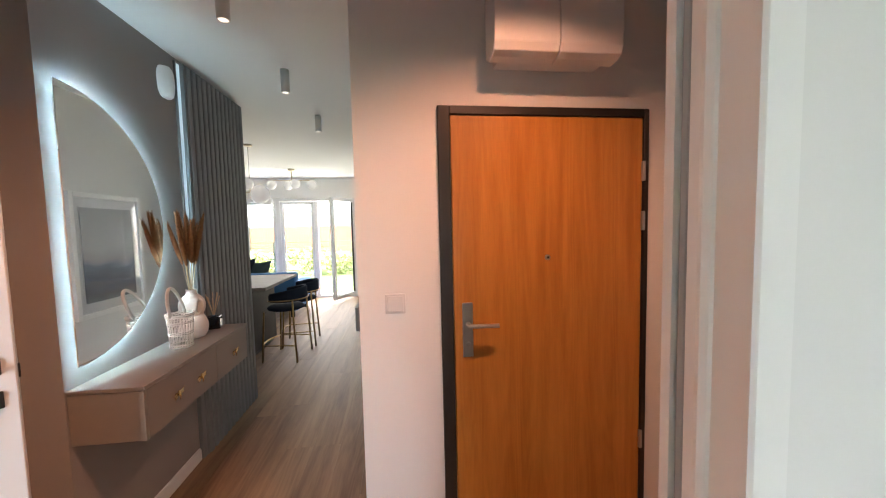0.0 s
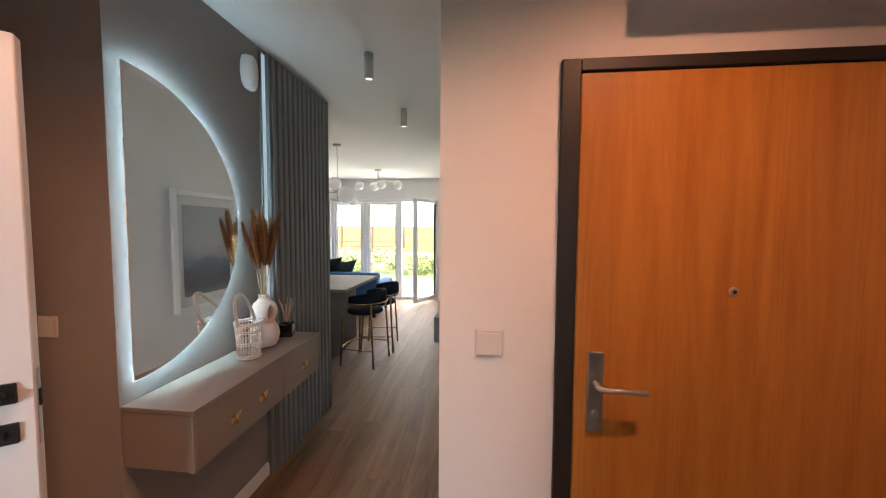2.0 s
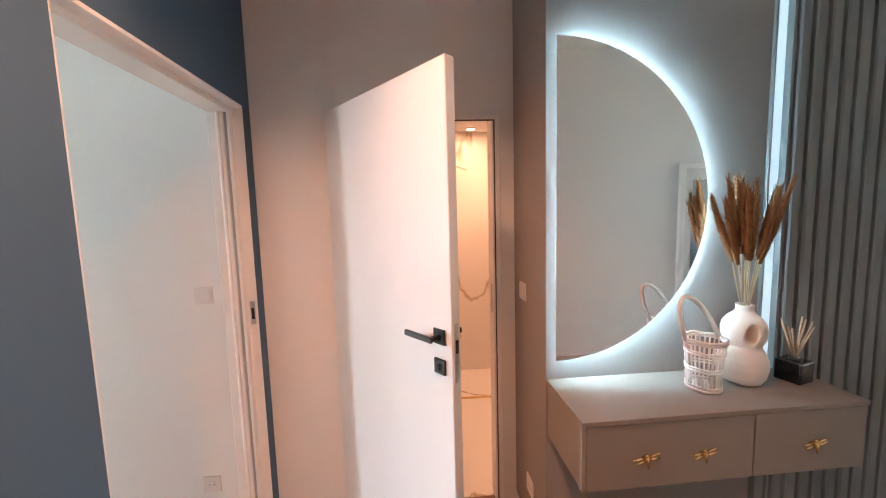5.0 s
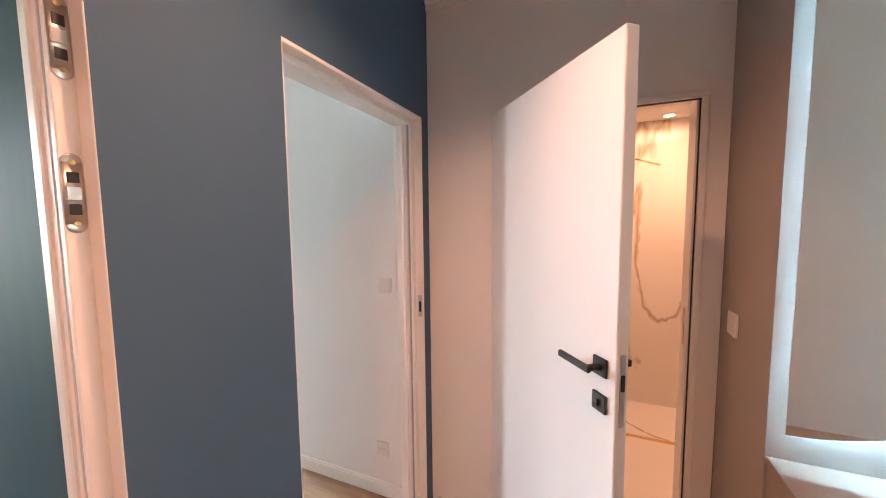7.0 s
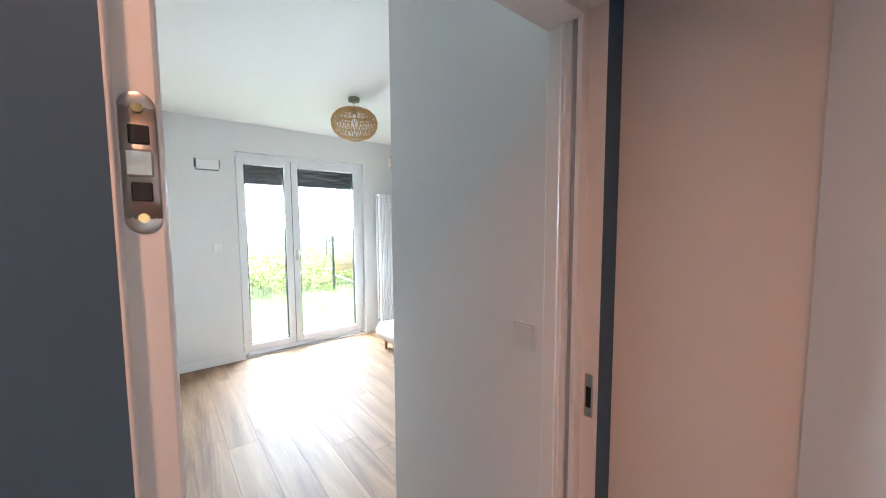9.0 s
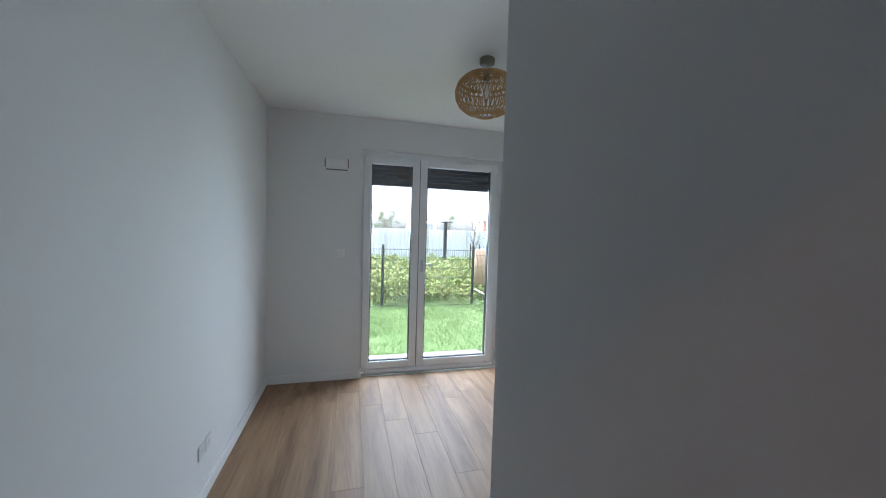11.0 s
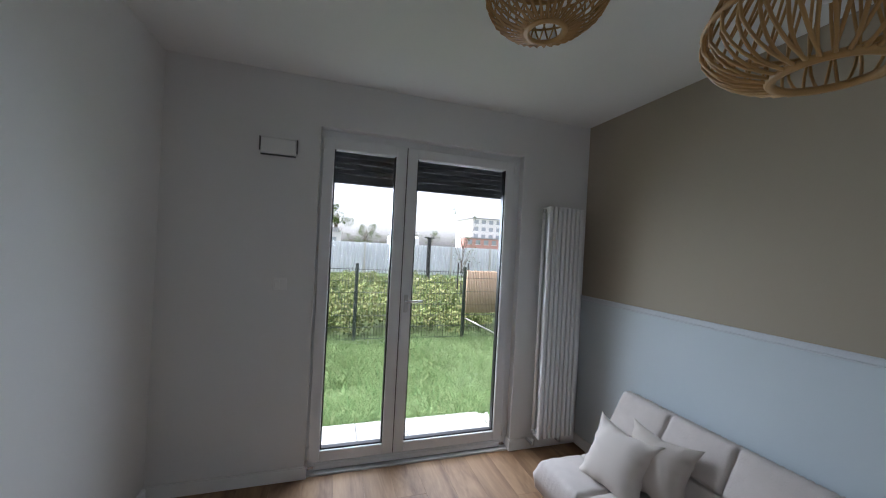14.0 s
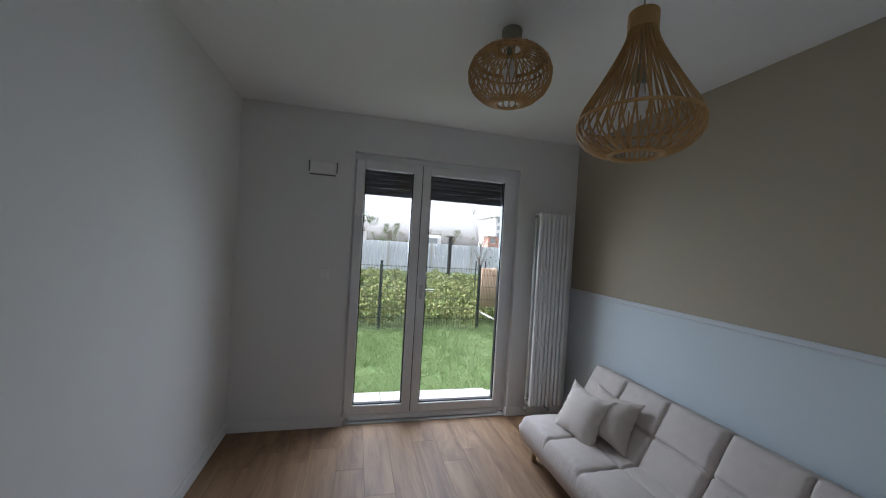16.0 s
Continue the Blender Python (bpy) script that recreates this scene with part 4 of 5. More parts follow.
def cushion(name, label, m, w, material, seed=0, thick=0.075):
    """A plump square cushion with drawn-in edges and four pointed corners."""
    t = thing(name, label, "cushion", m.translation)
    n = 32
    r = random.Random(seed)
    bm = bmesh.new()
    g = {}
    for s in (1, -1):
        for i in range(n + 1):
            for j in range(n + 1):
                edge = i in (0, n) or j in (0, n)
                if edge and s < 0:
                    continue
                u, v = 2 * i / n - 1, 2 * j / n - 1
                f = max(0.0, (1 - abs(u) ** 2.6) * (1 - abs(v) ** 2.6)) ** 0.55
                pinch = 1 - 0.17 * (1 - abs(u * v)) * max(abs(u), abs(v)) ** 3 + 0.10 * abs(u * v) ** 6
                w2 = 0.003 * math.sin(3 * u + 2 * v + seed) * f + (0.010 * math.sin(15 * v + 3 * u + seed) * abs(u) ** 5 + 0.010 * math.sin(14 * u - 3 * v + 2 * seed) * abs(v) ** 5) * (0.4 + 0.6 * math.sin(5 * u + 4 * v + seed) ** 2)
                g[s, i, j] = bm.verts.new((u * w / 2 * pinch, v * w / 2 * pinch, s * (thick * f) + w2 * (0.6 if edge else 1)))
    for s in (1, -1):
        for i in range(n):
            for j in range(n):
                q = [g.get((s, a, b)) or g[1, a, b] for a, b in ((i, j), (i + 1, j), (i + 1, j + 1), (i, j + 1))]
                bm.faces.new(q if s > 0 else list(reversed(q))).smooth = True
    part("cover", moved(bm, m), material, t)
    return t


cushion("sofa_cushion", "blue cushion on the living room sofa", pose(-3.05, 6.62, 0.82, 75, 0, 10), 0.42, FABRICBLUE, 1)
cushion("sofa_cushion", "dark green cushion on the living room sofa", pose(-2.55, 6.62, 0.80, 72, 0, -5), 0.42, mat("dark_teal_fabric", (0.02, 0.045, 0.05), 0.9, vary=0.1), 2)
cushion("sofa_cushion", "dark navy cushion on the living room sofa", pose(-2.82, 6.60, 0.83, 78, 0, 0), 0.44, VELVET, 3)


def sash(t, x0, x1, y, z0, z1, w=0.075, d=0.07, name="sash"):
    b = box(x0, x0 + w, y - d / 2, y + d / 2, z0, z1, 0.006, seg=2)
    box(x1 - w, x1, y - d / 2, y + d / 2, z0, z1, 0.006, bm=b, seg=2)
    box(x0 + w, x1 - w, y - d / 2 + 0.001, y + d / 2 - 0.001, z0, z0 + w, 0.006, bm=b, seg=2)
    box(x0 + w, x1 - w, y - d / 2 + 0.001, y + d / 2 - 0.001, z1 - w, z1, 0.006, bm=b, seg=2)
    s = part(name, b, UPVC, t)
    g = 0.010
    b = box(x0 + w, x0 + w + g, y - 0.02, y + 0.02, z0 + w, z1 - w)
    box(x1 - w - g, x1 - w, y - 0.02, y + 0.02, z0 + w, z1 - w, bm=b)
    box(x0 + w + g, x1 - w - g, y - 0.02, y + 0.02, z0 + w, z0 + w + g, bm=b)
    part("gasket", b, BLACK, s, "black rubber gasket")
    p = part("pane", box(x0 + w, x1 - w, y - 0.004, y + 0.004, z0 + w, z1 - w), PANE, s, "clear glass pane")
    p.visible_shadow = False
    return s


t = thing("window_1", "wide white living room window with an open door leaf", "window", (-2.2, 8.2, 0), kind="structure")
b = box(-3.45, -3.39, 8.16, 8.24, 0.0, 2.23, 0.003)
box(-1.06, -1.0, 8.16, 8.24, 0.0, 2.23, 0.003, bm=b)
box(-3.39, -1.06, 8.161, 8.239, 2.17, 2.23, 0.003, bm=b)
box(-3.39, -1.06, 8.161, 8.239, 0.0, 0.06, 0.003, bm=b)
for x in (-2.66, -1.86):
    box(x - 0.04, x + 0.04, 8.162, 8.238, 0.06, 2.17, 0.003, bm=b)
part("window_frame", b, UPVC, t)
sash(t, -3.385, -2.705, 8.2, 0.065, 2.165, 0.06)
sash(t, -2.615, -1.905, 8.2, 0.065, 2.165, 0.06)
t = thing("balcony_door_leaf", "white glazed balcony door leaf standing open inwards", "door", (-1.04, 8.14, 0))
s = sash(t, -0.78, 0.0, 0.0, 0.065, 2.2, 0.07)
part("handle", tube([(-0.745, -0.035, 1.05), (-0.745, -0.075, 1.05), (-0.735, -0.08, 1.05), (-0.62, -0.08, 1.05)], 0.009, 8), STEEL, t)
t.matrix_world = Matrix.Translation((-1.04, 8.14, 0)) @ pose(0, 0, 0, 0, 0, 62) 
for o in t.children:
    o.matrix_parent_inverse = Matrix()
for o in t.children_recursive:
    o.matrix_parent_inverse = Matrix()

# ---- bathroom ----
t = thing("shower_screen", "clear glass shower screen with gold trim", "shower screen", (-2.95, 1.45, 0))
p = part("pane", box(-2.95, -2.942, 0.42, 1.33, 0.02, 2.0), PANE, t)
p.visible_shadow = False
part("edge_profile", box(-2.956, -2.936, 1.33, 1.344, 0.0, 2.0, 0.002), GOLD, t, "gold edge profile")
part("support_bar", tube([(-2.946, 1.337, 1.99), (-3.49, 1.62, 1.99)], 0.007, 8), GOLD, t)
part("handle", tube([(-2.93, 1.31, 0.95), (-2.90, 1.31, 0.95), (-2.90, 1.31, 1.35), (-2.93, 1.31, 1.35)], 0.010, 8), GOLD, t)
part("floor_profile", box(-2.956, -2.936, 1.344, 2.29, 0.004, 0.014), GOLD, t)
for x, y in ((-2.6, 1.55), (-3.35, 1.65)):
    t = thing("recessed_spot", "small round recessed bathroom spotlight", "ceiling light", (x, y, 2.34), group="bathroom spotlights")
    part("ring", lathe([(0.045, 0), (0.045, -0.006), (0.035, -0.006)], 24, centre=(x, y, 2.338)), TRIM, t)
    part("lens", lathe([(0.034, -0.003), (0.034, -0.001)], 20, centre=(x, y, 2.334)), mat("warm_spot_lens", (1, 0.95, 0.85), 0.4, emit=((1, 0.8, 0.5), 0.5)) if "warm_spot_lens" not in bpy.data.materials else bpy.data.materials["warm_spot_lens"], t)
setting("ceiling_bathroom", box(-3.5, -1.952, 0.4, 2.3, 2.34, 2.38), CEILING, "lowered white bathroom ceiling", "ceiling")

# ---- bedroom ----
SHUTTER = mat("anthracite_shutter", (0.022, 0.023, 0.026), 0.5, vary=0.1)
t = thing("window_2", "white double balcony door with a partly lowered dark shutter", "window", (-2.38, -3.84, 0), kind="structure")
YW = -3.845
b = box(-1.690, -1.630, YW - 0.045, YW + 0.045, 0.03, 2.36, 0.003)
box(-3.176, -3.100, YW - 0.045, YW + 0.045, 0.03, 2.36, 0.003, bm=b)
box(-3.100, -1.690, YW - 0.044, YW + 0.044, 2.29, 2.36, 0.003, bm=b)
box(-3.100, -1.690, YW - 0.044, YW + 0.06, 0.0, 0.06, 0.003, bm=b)
part("window_frame", b, UPVC, t)
part("threshold", box(-3.168, -1.636, -3.80, -3.735, -0.01, 0.012, 0.003), mat("grey_threshold", (0.48, 0.47, 0.46), 0.4), t)
part("weather_bar", box(-3.10, -1.69, YW + 0.06, YW + 0.072, 0.018, 0.052, 0.004), UPVC, t)
sash(t, -2.2335, -1.648, YW + 0.03, 0.066, 2.309, 0.078)
sash(t, -3.118, -2.2385, YW + 0.03, 0.066, 2.309, 0.076)
# solid black strip paints the shade in the gap between the sashes
part("sash_gap", box(-2.2383, -2.2337, YW, YW + 0.062, 0.07, 2.305), BLACK, t, "black strip painting the shade between the two sashes")
b = box(-2.292, -2.262, -3.782, -3.775, 1.10, 1.23, 0.003)
h = part("handle", b, STEEL, t, "silver window handle")
part("lever", tube([(-2.277, -3.776, 1.187), (-2.277, -3.735, 1.187), (-2.287, -3.732, 1.187), (-2.387, -3.732, 1.187)], 0.009, 8), STEEL, h)
for x in (-1.650, -3.118):
    for z in (0.14, 2.26):
        part("hinge", tube([(x, YW + 0.07, z - 0.04), (x, YW + 0.07, z + 0.04)], 0.009, 8), UPVC, t)
t = thing("roller_shutter", "dark slatted roller shutter lowered a hand's breadth", "roller shutter", (-2.38, -3.93, 2.05))
for k in range(8):
    z = 2.052 + k * 0.04
    b = box(-3.14, -1.62, -3.93, -3.918, z, z + 0.037, 0.004)
    s = part("slat", b, SHUTTER, t)
    if k < 7:
        # small emissive bars stand in for daylight shining through the slits
        b = bmesh.new()
        for i in range(36):
            if (i // 6 + k) % 2:
                continue
            x = -3.11 + i * 0.0415
            box(x, x + 0.014, -3.9185, -3.9165, z + 0.0375, z + 0.0393, bm=b)
        part("light_slit", b, mat("glowing_slit", (0.8, 0.85, 0.9), 0.5, emit=((0.9, 0.95, 1), 0.12)) if "glowing_slit" not in bpy.data.materials else bpy.data.materials["glowing_slit"], s, "row of small glowing bars standing in for daylight slits")
part("backing", box(-3.14, -1.62, -3.945, -3.934, 2.03, 2.38), SHUTTER, t)
part("end_rail", box(-3.14, -1.62, -3.935, -3.915, 2.022, 2.052, 0.004), SHUTTER, t)

t = thing("air_vent", "white square air vent cover on the wall", "air vent", (-1.37, -3.735, 2.18))
part("cover", box(-1.484, -1.277, -3.735, -3.716, 2.135, 2.235, 0.004), PLASTIC, t)
# solid dark grey strips paint the shade beside and under the cover
for x in (-1.491, -1.270):
    part("side_gap", box(x - 0.004, x + 0.004, -3.734, -3.722, 2.15, 2.24, 0.001), mat("gap_shade_grey", (0.12, 0.12, 0.12), 0.6) if "gap_shade_grey" not in bpy.data.materials else bpy.data.materials["gap_shade_grey"], t)
part("lower_gap", box(-1.484, -1.277, -3.734, -3.726, 2.124, 2.1335), bpy.data.materials["gap_shade_grey"], t)

t = thing("column_radiator", "tall white tubular column radiator on the wall", "radiator", (-3.43, -3.64, 0.13))
for i in range(8):
    x = -3.333 - i * 0.0405
    b = box(x - 0.0145, x + 0.0145, -3.592, -3.562, 0.150, 1.952, 0.007, seg=3)
    tube([(x, -3.662, 0.17), (x, -3.662, 1.93)], 0.0120, 10, bm=b)
    for z in (0.172, 1.930):
        box(x - 0.0142, x + 0.0142, -3.676, -3.58, z - 0.020, z + 0.020, 0.006, bm=b)
    part("column", b, PLASTIC, t)
part("valve", tube([(-3.31, -3.615, 0.14), (-3.31, -3.615, 0.09), (-3.31, -3.72, 0.085)], 0.010, 8), STEEL, t)
part("valve", tube([(-3.55, -3.615, 0.14), (-3.55, -3.615, 0.09), (-3.55, -3.72, 0.085)], 0.010, 8), STEEL, t)
for z in (0.4, 1.7):
    part("bracket", box(-3.45, -3.41, -3.735, -3.68, z, z + 0.03), STEEL, t)
part("end_cap", tube([(-3.315, -3.615, 0.19), (-3.296, -3.615, 0.19)], 0.016, 12), STEEL, t)
part("end_cap", tube([(-3.315, -3.615, 1.92), (-3.296, -3.615, 1.92)], 0.016, 12), STEEL, t)

LINEN = mat("pale_beige_microfibre", (0.57, 0.51, 0.47), 0.85, vary=0.09, scale=14, bump=0.5, bscale=110, spec=0.2)
PILLOW = mat("cream_cotton", (0.62, 0.555, 0.50), 0.9, vary=0.04, scale=9, bump=0.3, bscale=400, spec=0.15)
LEGWOOD = wood("pale_oak", (0.34, 0.22, 0.10), (0.52, 0.36, 0.18), 0.5, "Z", 2)


def quilt(w, d, h, panels, rows, round_, seed):
    """An upholstered slab with seams between its panels, w along y, d along x, h up."""
    nx, ny = 32 * rows, 34 * panels
    bm = bmesh.new()
    g = {}

    def height(u, v):
        pu, pv = (u * rows) % 1, (v * panels) % 1
        e = 1.0
        for f, inner in ((pu, rows), (pv, panels)):
            dist = min(f, 1 - f)
            e *= 1 - 0.62 * math.exp(-dist / 0.022)
        ed = min(u, 1 - u) * d, min(v, 1 - v) * w
        r = 1 - (max(0, 1 - ed[0] / round_) ** 2.2) * 0.5 - (max(0, 1 - ed[1] / round_) ** 2.2) * 0.5
        wr = 0.0035 * math.sin(v * w * 135 + seed + 3 * math.sin(u * 9) + 2 * math.sin(v * w * 17)) * math.exp(-min(u, 1 - u) / 0.07) * (0.3 + 0.7 * math.sin(v * w * 11 + seed) ** 2)
        wr += 0.0022 * math.sin(u * d * 60 + 2 * math.sin(v * w * 13) + seed) * math.sin(v * w * 23 + 4 * u)
        return h + 0.012 * math.sin(math.pi * pu) * math.sin(math.pi * pv) - 0.034 * (1 - e) - round_ * 0.7 * (1 - r) + 0.01 * e + wr
    for i in range(nx + 1):
        for j in range(ny + 1):
            u, v = i / nx, j / ny
            g[i, j] = bm.verts.new((u * d, v * w, height(u, v)))
    lo = {}
    border = [(i, 0) for i in range(nx)] + [(nx, j) for j in range(ny)] + [(i, ny) for i in range(nx, 0, -1)] + [(0, j) for j in range(ny, 0, -1)]
    for k, (i, j) in enumerate(border):
        c = g[i, j].co
        ox = -0.008 if i == 0 else 0.008 if i == nx else 0
        oy = -0.008 if j == 0 else 0.008 if j == ny else 0
        wob = 0.0022 * math.sin(k * 2.3 + seed) * math.sin(k * 0.37 + 1)
        m1 = bm.verts.new((c.x + ox * (1.4 + wob * 200), c.y + oy * 1.4, h * 0.5 + wob))
        m2 = bm.verts.new((c.x, c.y, 0))
        lo[i, j] = (m1, m2)
    for i in range(nx):
        for j in range(ny):
            bm.faces.new((g[i, j], g[i + 1, j], g[i + 1, j + 1], g[i, j + 1])).smooth = True
    for a, b2 in zip(border, border[1:] + border[:1]):
        bm.faces.new((g[b2], g[a], lo[a][0], lo[b2][0])).smooth = True
        bm.faces.new((lo[b2][0], lo[a][0], lo[a][1], lo[b2][1])).smooth = True
    bm.faces.new([lo[k][1] for k in border])
    bmesh.ops.recalc_face_normals(bm, faces=bm.faces)
    return bm


t = thing("sofa_bed", "pale beige quilted sofa bed with a split back", "sofa", (-3.3, -2.07, 0))
SY = [-3.10, -2.039, -2.027, -0.975]
part("seat", moved(quilt(2.11, 0.62, 0.17, 6, 2, 0.045, 1), pose(-3.0, -3.10, 0.148) @ Matrix.Diagonal((-1, 1, 1, 1))), LINEN, t)
for k, (y0, y1) in enumerate(((SY[0], SY[1]), (SY[2], SY[3]))):
    q = quilt(y1 - y0, 0.50, 0.135, 3, 2, 0.035, 4 + k)
    lean = Matrix(((-0.50, 0, 0.866, -3.435), (0, 1, 0, y0), (0.866, 0, 0.50, 0.256), (0, 0, 0, 1)))
    part("backrest", moved(q, lean @ pose(0, 0, -0.09)), LINEN, t)
part("base_frame", box(-3.58, -3.04, -3.04, -1.03, 0.128, 0.16), BLACK, t)
for x in (-3.08, -3.52):
    for y in (-3.02, -1.06):
        part("leg", tube([(x, y, 0.15), (x, y, 0)], 0.022, 12, taper=[1.15, 0.8]), LEGWOOD, t, "pale wooden leg")


def leaning(centre, along, up):
    """A pose whose x and y follow the given edges."""
    u = Vector(along).normalized()
    v = Vector(up)
    v = (v - u * v.dot(u)).normalized()
    n = u.cross(v)
    return Matrix(((u.x, v.x, n.x, centre[0]), (u.y, v.y, n.y, centre[1]), (u.z, v.z, n.z, centre[2]), (0, 0, 0, 1)))


cushion("throw_pillow", "cream square throw pillow leaning on the sofa back", leaning((-3.30, -2.78, 0.46), (-0.06, 0.35, -0.02), (-0.135, -0.10, 0.28)), 0.355, PILLOW, 5, 0.08)
cushion("throw_pillow", "beige square throw pillow behind the front one", leaning((-3.425, -2.645, 0.49), (-0.07, 0.32, -0.01), (-0.12, -0.05, 0.30)), 0.335, mat("oatmeal_cotton", (0.55, 0.485, 0.43), 0.9, vary=0.05, scale=9, bump=0.3, bscale=400, spec=0.15), 7, 0.08)

BAMBOO = mat("natural_bamboo", (0.46, 0.27, 0.095), 0.5, vary=0.22, scale=18, bump=0.15, bscale=90)
BULB = mat("frosted_bulb", (0.8, 0.8, 0.78), 0.35)


def woven_lamp(name, label, x, y, prof, ribs, twist, rings, top, bulb_z):
    """A pendant of crossing bamboo ribs: two opposed sets follow the profile, held by hoops."""
    t = thing(name, label, "pendant lamp", (x, y, TOP), group="bedroom pendant lamps")

    def at(f):
        f = f * (len(prof) - 1)
        i = min(int(f), len(prof) - 2)
        k = f - i
        return [prof[i][c] * (1 - k) + prof[i + 1][c] * k for c in (0, 1)]
    for s in (1, -1):
        for i in range(ribs):
            a0 = 2 * math.pi * (i + (0.25 if s > 0 else 0.0)) / ribs
            pts = []
            for k in range(19):
                f = k / 18
                r, z = at(f)
                a = a0 + s * twist * f
                pts.append((x + (r + 0.002 * s) * math.cos(a), y + (r + 0.002 * s) * math.sin(a), z))
            part("rib", tube(pts, 0.0033, 5), BAMBOO, t)
    for f, w in rings:
        r, z = at(f)
        part("hoop", tube([(x + r * math.cos(2 * math.pi * i / 40), y + r * math.sin(2 * math.pi * i / 40), z) for i in range(40)], w, 6, closed=True), BAMBOO, t)
    part("cable", tube([(x, y, TOP - 0.02), (x, y, bulb_z + 0.09)], 0.003, 6), mat("linen_cable", (0.32, 0.30, 0.22), 0.8) if "linen_cable" not in bpy.data.materials else bpy.data.materials["linen_cable"], t)
    part("canopy", lathe([(0.048, 0), (0.05, -0.006), (0.048, -0.034), (0.006, -0.037)], 24, centre=(x, y, TOP)), mat("olive_canopy", (0.24, 0.235, 0.16), 0.5) if "olive_canopy" not in bpy.data.materials else bpy.data.materials["olive_canopy"], t)
    part("lamp_holder", lathe([(0.021, 0.09), (0.021, 0.03), (0.017, 0.028)], 16, centre=(x, y, bulb_z)), bpy.data.materials["olive_canopy"], t)
    part("bulb", lathe([(0.013, 0.03), (0.018, 0.0), (0.029, -0.03), (0.030, -0.05), (0.021, -0.072), (0.0, -0.08)], 20, centre=(x, y, bulb_z)), BULB, t)
    return t


LA = [(0.055, 2.612), (0.10, 2.606), (0.155, 2.58), (0.195, 2.535), (0.212, 2.48), (0.208, 2.425), (0.185, 2.375), (0.14, 2.333), (0.085, 2.308), (0.062, 2.303)]
woven_lamp("pendant_lamp", "round woven bamboo pendant lamp with a white bulb", -2.365, -2.24, [(r * 0.94, 2.31 + (z - 2.303) * 0.86) for r, z in LA], 34, 0.55, [(0, 0.006), (0.28, 0.005), (0.30, 0.005), (0.36, 0.005), (0.5, 0.004), (0.97, 0.007), (1, 0.008)], TOP, 2.50)
LB = [(0.046, 2.425), (0.046, 2.37), (0.056, 2.335), (0.082, 2.28), (0.118, 2.22), (0.155, 2.16), (0.192, 2.105), (0.214, 2.06), (0.213, 2.02), (0.19, 1.985), (0.15, 1.962), (0.105, 1.948), (0.088, 1.946)]
lb = woven_lamp("pendant_lamp", "tall pear-shaped woven bamboo pendant lamp with a white bulb", -2.59, -1.64, [(r * 0.90, z) for r, z in LB], 32, 0.30, [(0, 0.006), (0.58, 0.006), (0.98, 0.007), (1, 0.008)], TOP, 2.16)
b = bmesh.new()
for k in range(9):
    tube([(-2.59 + 0.045 * math.cos(2 * math.pi * i / 28), -1.64 + 0.045 * math.sin(2 * math.pi * i / 28), 2.372 + k * 0.0068) for i in range(28)], 0.0042, 6, bm=b, closed=True)
part("collar", b, BAMBOO, lb, "wrapped bamboo collar")

# ---- outside ----
GROUND = mat("meadow_ground", (0.075, 0.10, 0.042), 0.95, vary=0.4, scale=1.5, bump=0.5, bscale=30, spec=0.1)
b = bmesh.new()
bmesh.ops.create_grid(b, x_segments=24, y_segments=24, size=400)
g = setting("ground", moved(b, pose(0, 0, -0.13)), GROUND, "grassy ground reaching to the horizon", "ground")


def leafy(name, blades, material):
    """Many small loose faces in one mesh."""
    me = bpy.data.meshes.new(name)
    v = blades.reshape(-1, 3)
    me.from_pydata(v.tolist(), [], [(3 * i, 3 * i + 1, 3 * i + 2) for i in range(len(v) // 3)])
    me.materials.append(material)
    return new(name, me)


def island_mat(name, colours, rough=0.8):
    """Foliage whose tone changes from leaf to leaf."""
    m = bpy.data.materials.new(name)
    m.use_nodes = True
    n, l = m.node_tree.nodes, m.node_tree.links
    p = n["Principled BSDF"]
    ge = n.new("ShaderNodeNewGeometry")
    cr = n.new("ShaderNodeValToRGB")
    e = cr.color_ramp.elements
    for i, c in enumerate(colours):
        x = e[i] if i < 2 else e.new(0.5)
        x.position, x.color = i / (len(colours) - 1), (*c, 1)
    l.new(ge.outputs["Random Per Island"], cr.inputs[0])
    l.new(cr.outputs[0], p.inputs["Base Color"])
    p.inputs["Roughness"].default_value = rough
    p.inputs["Specular IOR Level"].default_value = 0.25
    return m


GRASS = island_mat("grass_blades", [(0.075, 0.165, 0.055), (0.16, 0.265, 0.095), (0.115, 0.215, 0.07), (0.27, 0.32, 0.16)])
SHRUB = island_mat("shrub_leaves", [(0.06, 0.11, 0.03), (0.20, 0.26, 0.08), (0.11, 0.18, 0.045), (0.32, 0.31, 0.14)])
CROWN = island_mat("tree_leaves", [(0.03, 0.06, 0.015), (0.10, 0.14, 0.03), (0.06, 0.10, 0.02)])
rs = np.random.RandomState(3)


